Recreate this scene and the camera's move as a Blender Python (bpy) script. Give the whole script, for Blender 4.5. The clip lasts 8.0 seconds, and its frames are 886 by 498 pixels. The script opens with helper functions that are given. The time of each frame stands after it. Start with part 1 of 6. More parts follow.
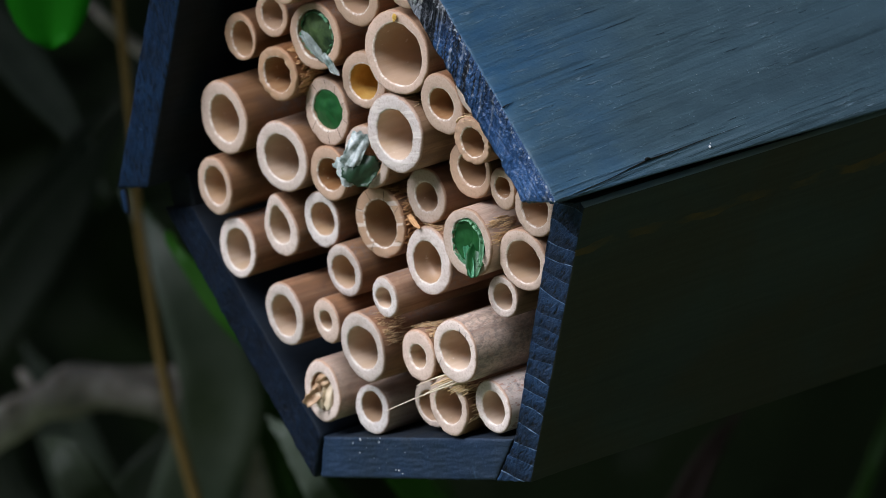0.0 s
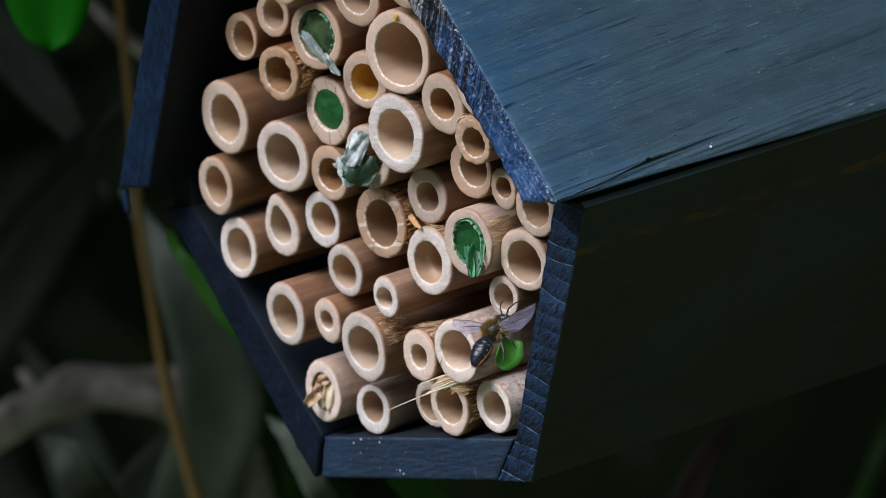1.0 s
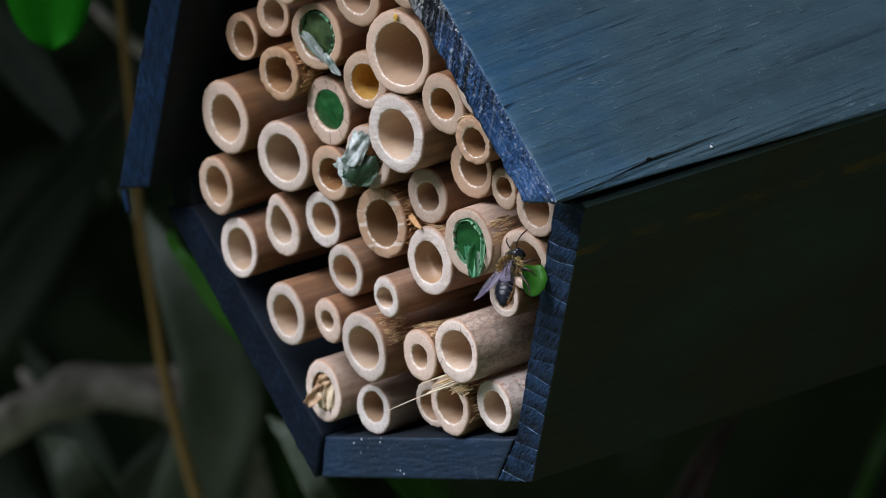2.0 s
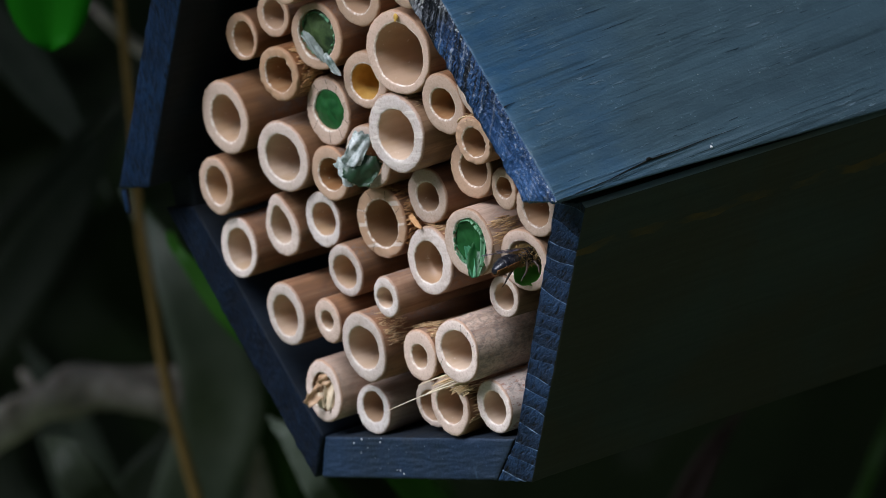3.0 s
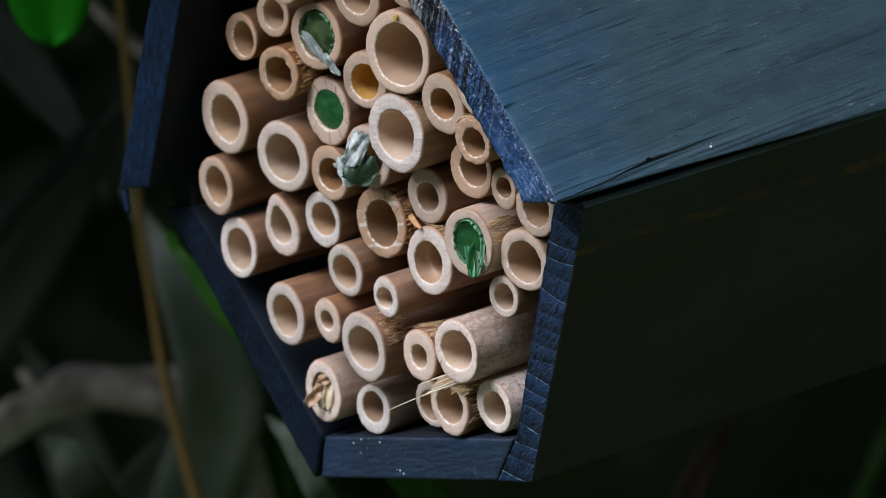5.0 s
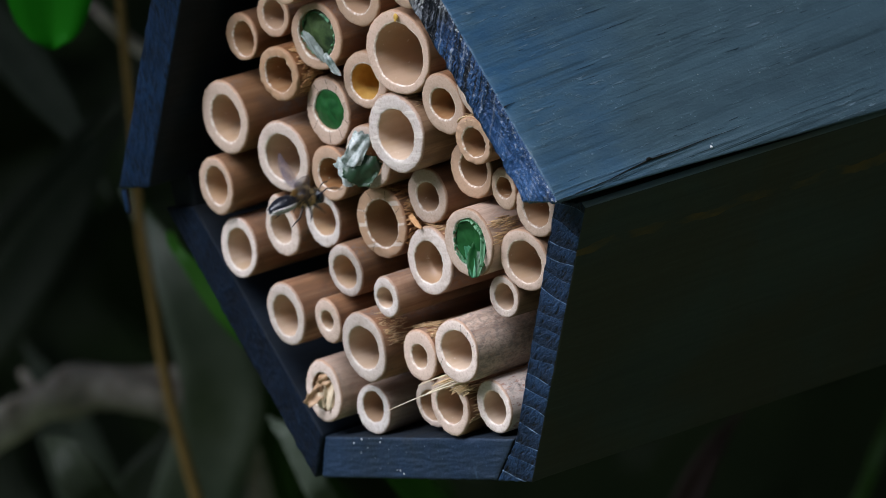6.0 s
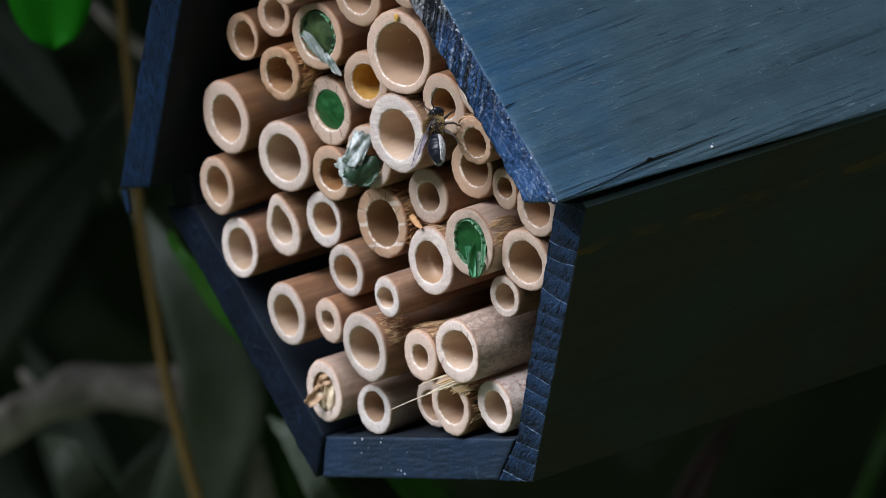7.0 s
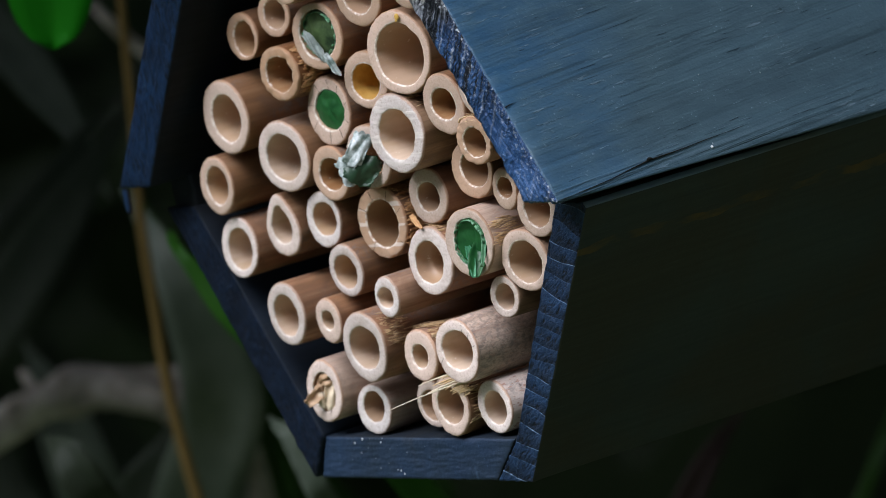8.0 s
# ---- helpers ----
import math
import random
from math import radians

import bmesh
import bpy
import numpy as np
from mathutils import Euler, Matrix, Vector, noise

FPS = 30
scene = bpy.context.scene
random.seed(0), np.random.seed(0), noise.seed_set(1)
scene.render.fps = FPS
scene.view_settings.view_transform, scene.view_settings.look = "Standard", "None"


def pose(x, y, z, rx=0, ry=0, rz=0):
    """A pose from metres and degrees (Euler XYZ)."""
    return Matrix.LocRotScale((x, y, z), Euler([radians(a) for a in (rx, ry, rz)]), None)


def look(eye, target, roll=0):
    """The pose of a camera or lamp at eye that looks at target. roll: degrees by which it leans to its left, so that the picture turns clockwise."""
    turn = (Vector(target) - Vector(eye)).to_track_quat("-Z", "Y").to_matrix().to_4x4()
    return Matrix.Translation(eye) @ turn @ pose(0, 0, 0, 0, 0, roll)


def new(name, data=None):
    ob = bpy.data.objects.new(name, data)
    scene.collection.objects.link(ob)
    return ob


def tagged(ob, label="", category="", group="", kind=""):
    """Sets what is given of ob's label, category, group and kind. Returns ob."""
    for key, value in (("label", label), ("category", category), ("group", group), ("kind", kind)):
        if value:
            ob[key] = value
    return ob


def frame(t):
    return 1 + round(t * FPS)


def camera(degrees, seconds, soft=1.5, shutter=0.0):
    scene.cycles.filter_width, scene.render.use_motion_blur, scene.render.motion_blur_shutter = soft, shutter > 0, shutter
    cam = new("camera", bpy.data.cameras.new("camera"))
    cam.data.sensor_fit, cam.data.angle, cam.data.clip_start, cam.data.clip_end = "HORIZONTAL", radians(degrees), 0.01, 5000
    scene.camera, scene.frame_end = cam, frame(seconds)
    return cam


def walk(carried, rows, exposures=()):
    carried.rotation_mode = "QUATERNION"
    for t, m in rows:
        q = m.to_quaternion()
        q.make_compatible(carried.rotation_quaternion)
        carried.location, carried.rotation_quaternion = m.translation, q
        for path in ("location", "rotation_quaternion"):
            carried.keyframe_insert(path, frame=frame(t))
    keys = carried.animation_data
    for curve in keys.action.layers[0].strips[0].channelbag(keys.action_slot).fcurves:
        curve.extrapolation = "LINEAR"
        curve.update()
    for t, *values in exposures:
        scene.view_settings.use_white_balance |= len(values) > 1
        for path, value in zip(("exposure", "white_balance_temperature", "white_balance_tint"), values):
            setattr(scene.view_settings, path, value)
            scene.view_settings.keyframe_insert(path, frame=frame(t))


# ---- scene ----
MM = 0.001

# ---------------------------------------------------------------- camera
cam = camera(5.2, 8.0, soft=0.65, shutter=0.1)
EYE = Vector((1.26400, -1.00383, 0.22114))
AIM = Vector((0.01745, 0.0, -0.00912))
SIDE = Vector((0.6369, 0.7486, -0.1844)) * 9.37e-5
cam.data.dof.use_dof = True
cam.data.dof.focus_distance = 1.605
cam.data.dof.aperture_fstop = 29.0
DRIFT = ((0, 0), (0.5, 0.5), (1.0, 1.5), (1.5, 2.0), (3.0, 2.3), (3.5, 1.4), (4.0, 1.3), (4.5, 1.5),
         (6.0, 2.3), (6.5, 2.8), (7.0, 3.5), (7.5, 4.0), (8.0, 3.6))
walk(cam, [(t, look(EYE, AIM - SIDE * d, -10.737)) for t, d in DRIFT], [(0, 0.60), (1.0, 0.58), (1.5, 0.54), (3.0, 0.44), (4.5, 0.44), (6.0, 0.54), (7.0, 0.60), (8.0, 0.64)])

# ---------------------------------------------------------------- light
world = bpy.data.worlds.new("overcast_sky")
scene.world = world
world.use_nodes = True
wn, wl = world.node_tree.nodes, world.node_tree.links
sky = wn.new("ShaderNodeTexSky")
sky.sky_type = "NISHITA"
sky.sun_disc = False
sky.sun_elevation = radians(68)
sky.sun_rotation = radians(180)
sky.dust_density = 4.0
wn["Background"].inputs["Strength"].default_value = 0.045
wl.new(sky.outputs[0], wn["Background"].inputs["Color"])
sun_data = bpy.data.lights.new("sun", "SUN")
sun_data.energy = 10.0
sun_data.angle = radians(66)
sun_data.color = (0.865, 0.905, 1.03)
sun = new("sun", sun_data)
sun.matrix_world = look((-0.20, -0.42, 1.18), (0, 0, 0))


# ---------------------------------------------------------------- materials
def material(name):
    m = bpy.data.materials.new(name)
    m.use_nodes = True
    return m, m.node_tree.nodes, m.node_tree.links, m.node_tree.nodes["Principled BSDF"]


def coords(n, l, scale, kind="Object"):
    c, mp = n.new("ShaderNodeTexCoord"), n.new("ShaderNodeMapping")
    mp.inputs["Scale"].default_value = scale
    l.new(c.outputs[kind], mp.inputs["Vector"])
    return mp.outputs["Vector"]


def noise_tex(n, l, vec, scale=1.0, detail=4.0, rough=0.55, distort=0.0):
    t = n.new("ShaderNodeTexNoise")
    t.inputs["Scale"].default_value, t.inputs["Detail"].default_value = scale, detail
    t.inputs["Roughness"].default_value, t.inputs["Distortion"].default_value = rough, distort
    l.new(vec, t.inputs["Vector"])
    return t.outputs["Fac"]


def ramp(n, l, fac, *stops):
    r = n.new("ShaderNodeValToRGB")
    while len(r.color_ramp.elements) < len(stops):
        r.color_ramp.elements.new(0.5)
    for e, (pos_, col) in zip(r.color_ramp.elements, stops):
        e.position, e.color = pos_, (*col, 1) if len(col) == 3 else col
    l.new(fac, r.inputs["Fac"])
    return r.outputs["Color"]


def mix(n, l, fac, a, b, mode="MIX"):
    m = n.new("ShaderNodeMix")
    m.data_type, m.blend_type = "RGBA", mode
    for sock, v in ((m.inputs[0], fac), (m.inputs[6], a), (m.inputs[7], b)):
        if isinstance(v, (int, float)):
            sock.default_value = v
        elif isinstance(v, tuple):
            sock.default_value = (*v, 1)
        else:
            l.new(v, sock)
    return m.outputs[2]


def bump(n, l, height, strength, distance, after=None):
    b = n.new("ShaderNodeBump")
    b.inputs["Strength"].default_value, b.inputs["Distance"].default_value = strength, distance
    l.new(height, b.inputs["Height"])
    if after:
        l.new(after, b.inputs["Normal"])
    return b.outputs["Normal"]


def g(v):
    return (v, v, v)


def painted_wood(name, base, pale, grain=(260, 9, 260), gloss=0.42, stain=False, relief=1.0, spec=0.4):
    """Blue-black painted softwood with fine raised grain along y, thin scratches and weathered flecks."""
    m, n, l, p = material(name)
    fine = noise_tex(n, l, coords(n, l, (grain[0] * 5, grain[1] * 4, grain[2] * 5)), 1, 5, 0.6)
    wide = noise_tex(n, l, coords(n, l, (70, 14, 70)), 1, 3, 0.5)
    streak = noise_tex(n, l, coords(n, l, (grain[0] * 3, grain[1] * 2.2, grain[2] * 3)), 1, 2, 0.5)
    speck = noise_tex(n, l, coords(n, l, (1500, 1500, 1500)), 1, 2, 0.5)
    col = mix(n, l, ramp(n, l, wide, (0.3, g(0)), (0.7, g(1))), base, tuple(c * 1.35 for c in base))
    col = mix(n, l, ramp(n, l, fine, (0.45, g(0)), (0.8, g(0.12))), col, tuple(c * 0.6 for c in base))
    mott = noise_tex(n, l, coords(n, l, (420, 200, 420)), 1, 5, 0.65)
    col = mix(n, l, ramp(n, l, mott, (0.45, g(0)), (0.7, g(0.5))), col, tuple(c * q for c, q in zip(base, (1.5, 1.35, 1.15))))
    hue = noise_tex(n, l, coords(n, l, (45, 30, 45)), 1, 4, 0.6, 0.5)
    col = mix(n, l, ramp(n, l, hue, (0.38, g(0)), (0.60, g(0.8))), col, tuple(c * q for c, q in zip(base, (1.35, 0.95, 0.66))))
    chip = noise_tex(n, l, coords(n, l, (1500, 110, 1500)), 1, 2, 0.5)
    col = mix(n, l, ramp(n, l, chip, (0.69, g(0)), (0.75, g(0.4))), col, pale)
    col = mix(n, l, ramp(n, l, streak, (0.68, g(0)), (0.76, g(0.35))), col, pale)
    col = mix(n, l, ramp(n, l, speck, (0.72, g(0)), (0.76, g(0.5))), col, pale)
    if stain:
        # an ochre run of algae along the outer face, 8 mm under its upper edge
        sep = n.new("ShaderNodeSeparateXYZ")
        l.new(coords(n, l, (1, 1, 1)), sep.inputs[0])
        wav = n.new("ShaderNodeMath")
        wav.operation = "MULTIPLY_ADD"
        l.new(noise_tex(n, l, coords(n, l, (90, 90, 90)), 1, 3), wav.inputs[0])
        wav.inputs[1].default_value = 0.004
        l.new(sep.outputs["Z"], wav.inputs[2])
        cmp_ = n.new("ShaderNodeMath")
        cmp_.operation = "COMPARE"
        l.new(wav.outputs[0], cmp_.inputs[0])
        cmp_.inputs[1].default_value, cmp_.inputs[2].default_value = -0.0082, 0.0007
        blot = mix(n, l, 1.0, cmp_.outputs[0], ramp(n, l, noise_tex(n, l, coords(n, l, (300, 120, 300)), 1, 4), (0.4, g(0)), (0.65, g(0.8))), "MULTIPLY")
        col = mix(n, l, blot, col, (0.09, 0.055, 0.012))
    l.new(col, p.inputs["Base Color"])
    l.new(ramp(n, l, fine, (0.2, g(gloss)), (0.8, g(gloss + 0.25))), p.inputs["Roughness"])
    nrm = bump(n, l, fine, 0.13 * relief, 0.0003)
    nrm = bump(n, l, chip, 0.28 * relief, 0.0006, nrm)
    nrm = bump(n, l, streak, 0.22 * relief, 0.0004, nrm)
    nrm = bump(n, l, mott, 0.5 * relief, 0.0005, nrm)
    l.new(nrm, p.inputs["Normal"])
    p.inputs["Specular IOR Level"].default_value = spec
    return m


def sawn_end(name, base, pale, fleck=0.5):
    """Rough sawn board end: paint soaked in deep blue, torn pale fibres."""
    m, n, l, p = material(name)
    v = coords(n, l, (1, 1, 1))
    tilt = n.new("ShaderNodeMapping")
    tilt.inputs["Rotation"].default_value = (0, radians(-14), 0)
    tilt.inputs["Scale"].default_value = (3000, 900, 560)
    l.new(v, tilt.inputs["Vector"])
    torn = noise_tex(n, l, tilt.outputs["Vector"], 1, 4, 0.65, 0.5)
    big = noise_tex(n, l, coords(n, l, (160, 160, 160)), 1, 4, 0.6)
    col = mix(n, l, ramp(n, l, big, (0.32, g(0)), (0.68, g(1))), tuple(c * 0.55 for c in base), base)
    col = mix(n, l, ramp(n, l, torn, (0.40, g(0.92)), (0.52, g(0))), col, tuple(c * 0.10 for c in base))
    patch = mix(n, l, 1.0, ramp(n, l, torn, (0.56, g(0)), (0.61, g(1))), ramp(n, l, big, (0.62 - 0.3 * fleck, g(0)), (0.8 - 0.3 * fleck, g(1))), "MULTIPLY")
    col = mix(n, l, patch, col, pale)
    l.new(col, p.inputs["Base Color"])
    p.inputs["Roughness"].default_value = 0.62
    p.inputs["Specular IOR Level"].default_value = 0.22
    nrm = bump(n, l, torn, 1.0, 0.0014)
    nrm = bump(n, l, big, 0.5, 0.001, nrm)
    l.new(nrm, p.inputs["Normal"])
    return m


def axis(n, l, way, scale=1.0, offset=0.0):
    """Object coordinates along one direction."""
    c, d, m_ = n.new("ShaderNodeTexCoord"), n.new("ShaderNodeVectorMath"), n.new("ShaderNodeMath")
    d.operation, m_.operation = "DOT_PRODUCT", "MULTIPLY_ADD"
    l.new(c.outputs["Object"], d.inputs[0])
    d.inputs[1].default_value = way
    l.new(d.outputs["Value"], m_.inputs[0])
    m_.inputs[1].default_value, m_.inputs[2].default_value = scale, offset
    return m_.outputs[0]


def joined(n, l, *values):
    c = n.new("ShaderNodeCombineXYZ")
    for v, sock in zip(values, c.inputs):
        l.new(v, sock)
    return c.outputs[0]


def between(n, l, value, lo, hi, a=0.0, b=1.0):
    r = n.new("ShaderNodeMapRange")
    r.inputs[1].default_value, r.inputs[2].default_value = lo, hi
    r.inputs[3].default_value, r.inputs[4].default_value = a, b
    l.new(value, r.inputs[0])
    return r.outputs[0]


def roof_paint(name, blue, slate, pale):
    """Weathered blue paint on the roof board: the grain runs slightly up from the eaves, raised in patches and grooved along the lower edge."""
    m, n, l, p = material(name)
    up, over = (-0.5, -0.058, 0.866), (0.866, 0, 0.5)

    def grain(across, along):
        return joined(n, l, axis(n, l, up, across), axis(n, l, (0, 1, 0), along), axis(n, l, over, across))

    wide = noise_tex(n, l, grain(130, 5), 1, 4, 0.6, 0.3)
    line = noise_tex(n, l, grain(900, 14), 1, 4, 0.6)
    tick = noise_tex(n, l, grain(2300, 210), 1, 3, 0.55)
    mott = noise_tex(n, l, coords(n, l, (330, 170, 330)), 1, 5, 0.65)
    grit = noise_tex(n, l, coords(n, l, (2300, 1700, 2300)), 1, 2, 0.5)
    patch = noise_tex(n, l, coords(n, l, (85, 45, 85)), 1, 3, 0.55, 0.4)
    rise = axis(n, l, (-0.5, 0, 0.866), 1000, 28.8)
    back = axis(n, l, (0, 1, 0), 1000)
    far = n.new("ShaderNodeMath")
    far.operation = "MULTIPLY_ADD"
    l.new(noise_tex(n, l, coords(n, l, (60, 26, 60)), 1, 5, 0.65), far.inputs[0])
    far.inputs[1].default_value = 62.0
    l.new(back, far.inputs[2])
    gone = between(n, l, far.outputs[0], 14, 56, 0.0, 0.92)
    col = mix(n, l, ramp(n, l, wide, (0.30, g(0)), (0.68, g(1))), tuple(c * 0.74 for c in blue), tuple(c * 1.22 for c in blue))
    grey = mix(n, l, ramp(n, l, wide, (0.30, g(0)), (0.68, g(1))), tuple(c * 0.80 for c in slate), tuple(c * 1.2 for c in slate))
    col = mix(n, l, gone, col, grey)
    col = mix(n, l, ramp(n, l, mott, (0.42, g(0)), (0.70, g(0.5))), col, tuple(c * 1.45 for c in slate))
    col = mix(n, l, ramp(n, l, line, (0.34, g(0.45)), (0.43, g(0))), col, tuple(c * 0.4 for c in slate))
    # short pale dashes paint highlights onto the raised grain
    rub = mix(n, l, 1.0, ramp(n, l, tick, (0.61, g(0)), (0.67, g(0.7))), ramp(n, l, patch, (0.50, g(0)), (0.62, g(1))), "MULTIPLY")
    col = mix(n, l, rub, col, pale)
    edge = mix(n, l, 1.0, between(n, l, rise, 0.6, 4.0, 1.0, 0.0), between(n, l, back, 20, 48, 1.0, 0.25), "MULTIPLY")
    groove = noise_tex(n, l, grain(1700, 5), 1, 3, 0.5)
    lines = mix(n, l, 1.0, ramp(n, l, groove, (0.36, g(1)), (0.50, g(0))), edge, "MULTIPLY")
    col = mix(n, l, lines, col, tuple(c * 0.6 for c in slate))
    # ridges between the grooves get a painted highlight too
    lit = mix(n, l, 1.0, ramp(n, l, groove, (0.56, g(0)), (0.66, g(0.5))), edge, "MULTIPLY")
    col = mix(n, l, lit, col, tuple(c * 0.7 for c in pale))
    dot = mix(n, l, 1.0, ramp(n, l, grit, (0.66, g(0)), (0.71, g(0.6))), ramp(n, l, mott, (0.5, g(0)), (0.62, g(1))), "MULTIPLY")
    col = mix(n, l, dot, col, pale)
    l.new(col, p.inputs["Base Color"])
    l.new(ramp(n, l, line, (0.2, g(0.42)), (0.8, g(0.62))), p.inputs["Roughness"])
    nrm = bump(n, l, line, 0.35, 0.0006)
    nrm = bump(n, l, rub, 0.8, 0.0004, nrm)
    nrm = bump(n, l, lines, 0.6, 0.0005, nrm)
    nrm = bump(n, l, mott, 0.45, 0.0006, nrm)
    l.new(bump(n, l, grit, 0.35, 0.0002, nrm), p.inputs["Normal"])
    p.inputs["Specular IOR Level"].default_value = 0.4
    return m


def roof_end(name, blue, pale, wood):
    """The roof board's rough sawn end: hatched by the saw, bare grey wood at the top, thick blue paint lower down, chipped at the arris."""
    m, n, l, p = material(name)
    hatch = noise_tex(n, l, joined(n, l, axis(n, l, (0.88, 0, -0.46), 1350), axis(n, l, (0, 1, 0), 200), axis(n, l, (0.46, 0, 0.88), 85)), 1, 3, 0.55, 0.2)
    big = noise_tex(n, l, coords(n, l, (170, 170, 170)), 1, 4, 0.6, 0.5)
    fleck = noise_tex(n, l, coords(n, l, (1500, 1500, 1500)), 1, 4, 0.65)
    high = axis(n, l, (0, 0, 1), 1000)
    ragged = n.new("ShaderNodeMath")
    ragged.operation = "MULTIPLY_ADD"
    l.new(big, ragged.inputs[0])
    ragged.inputs[1].default_value = 14.0
    l.new(high, ragged.inputs[2])
    z = ragged.outputs[0]
    rough = between(n, l, z, 18, 28, 0.25, 1.0)
    bare = between(n, l, z, 35, 44, 0.0, 1.0)
    col = mix(n, l, ramp(n, l, big, (0.35, g(0)), (0.66, g(1))), tuple(c * 0.6 for c in blue), tuple(c * q for c, q in zip(blue, (1.7, 1.35, 1.15))))
    col = mix(n, l, bare, col, wood)
    gaps = mix(n, l, 1.0, ramp(n, l, hatch, (0.42, g(1)), (0.51, g(0))), rough, "MULTIPLY")
    col = mix(n, l, gaps, col, (0.004, 0.006, 0.010))
    rub = mix(n, l, 1.0, ramp(n, l, hatch, (0.58, g(0)), (0.66, g(0.6))), rough, "MULTIPLY")
    col = mix(n, l, rub, col, tuple(c * 0.8 for c in pale))
    arris = between(n, l, axis(n, l, (0.866, 0, 0.5), 1000), 47.2, 49.2, 0.0, 1.0)
    spots = mix(n, l, ramp(n, l, big, (0.45, g(0.12)), (0.65, g(0.45))), mix(n, l, 1.0, arris, g(1.0), "MULTIPLY"), g(1.0))
    chips = mix(n, l, 1.0, ramp(n, l, fleck, (0.58, g(0)), (0.65, g(0.9))), spots, "MULTIPLY")
    col = mix(n, l, chips, col, pale)
    pits = mix(n, l, 1.0, ramp(n, l, fleck, (0.33, g(0.8)), (0.40, g(0))), spots, "MULTIPLY")
    col = mix(n, l, pits, col, (0.004, 0.008, 0.014))
    l.new(col, p.inputs["Base Color"])
    p.inputs["Roughness"].default_value = 0.5
    p.inputs["Specular IOR Level"].default_value = 0.35
    nrm = bump(n, l, mix(n, l, 1.0, hatch, rough, "MULTIPLY"), 1.0, 0.0022)
    nrm = bump(n, l, mix(n, l, 1.0, fleck, spots, "MULTIPLY"), 0.8, 0.0010, nrm)
    l.new(bump(n, l, big, 0.6, 0.0018, nrm), p.inputs["Normal"])
    return m


def stepped_end(name, dark, blue, pale):
    """A board end cut in uneven strokes: each stroke leaves a thin pale lip, with torn dark pits below it."""
    m, n, l, p = material(name)
    warp = noise_tex(n, l, coords(n, l, (40, 40, 90)), 1, 2, 0.4)
    base = axis(n, l, (0.36, 0, 0.933), 310)
    sh = n.new("ShaderNodeMath")
    sh.operation = "MULTIPLY_ADD"
    l.new(warp, sh.inputs[0])
    sh.inputs[1].default_value = 2.2
    l.new(base, sh.inputs[2])
    fr, fl = n.new("ShaderNodeMath"), n.new("ShaderNodeMath")
    fr.operation, fl.operation = "FRACT", "FLOOR"
    l.new(sh.outputs[0], fr.inputs[0])
    l.new(sh.outputs[0], fl.inputs[0])
    cell = n.new("ShaderNodeTexWhiteNoise")
    cell.noise_dimensions = "1D"
    l.new(fl.outputs[0], cell.inputs["W"])
    torn = noise_tex(n, l, joined(n, l, axis(n, l, (0.6, 0, -0.8), 1500), axis(n, l, (0, 1, 0), 900), axis(n, l, (0.8, 0, 0.6), 560)), 1, 5, 0.65, 0.5)
    fine = noise_tex(n, l, coords(n, l, (2300, 2300, 2300)), 1, 3, 0.6)
    big = noise_tex(n, l, coords(n, l, (190, 190, 190)), 1, 3, 0.6)
    col = mix(n, l, ramp(n, l, fr.outputs[0], (0.15, g(0.1)), (0.85, g(0.9))), dark, blue)
    col = mix(n, l, ramp(n, l, big, (0.40, g(0)), (0.66, g(0.6))), col, tuple(c * 0.6 for c in dark))
    pits = mix(n, l, 1.0, ramp(n, l, torn, (0.40, g(1)), (0.47, g(0))), ramp(n, l, fr.outputs[0], (0.5, g(1)), (0.95, g(0.2))), "MULTIPLY")
    col = mix(n, l, pits, col, (0.002, 0.003, 0.005))
    col = mix(n, l, ramp(n, l, fine, (0.62, g(0)), (0.72, g(0.5))), col, tuple(c * 1.6 for c in blue))
    lip = mix(n, l, 1.0, ramp(n, l, fr.outputs[0], (0.945, g(0)), (0.975, g(1))), ramp(n, l, cell.outputs["Value"], (0.15, g(0.15)), (0.7, g(1))), "MULTIPLY")
    lip = mix(n, l, 1.0, lip, ramp(n, l, noise_tex(n, l, coords(n, l, (520, 520, 520)), 1, 3), (0.38, g(0.05)), (0.60, g(1))), "MULTIPLY")
    col = mix(n, l, lip, col, pale)
    l.new(col, p.inputs["Base Color"])
    p.inputs["Roughness"].default_value = 0.55
    p.inputs["Specular IOR Level"].default_value = 0.3
    nrm = bump(n, l, fr.outputs[0], 0.5, 0.0012)
    nrm = bump(n, l, torn, 0.9, 0.0012, nrm)
    l.new(bump(n, l, fine, 0.5, 0.0003, nrm), p.inputs["Normal"])
    return m


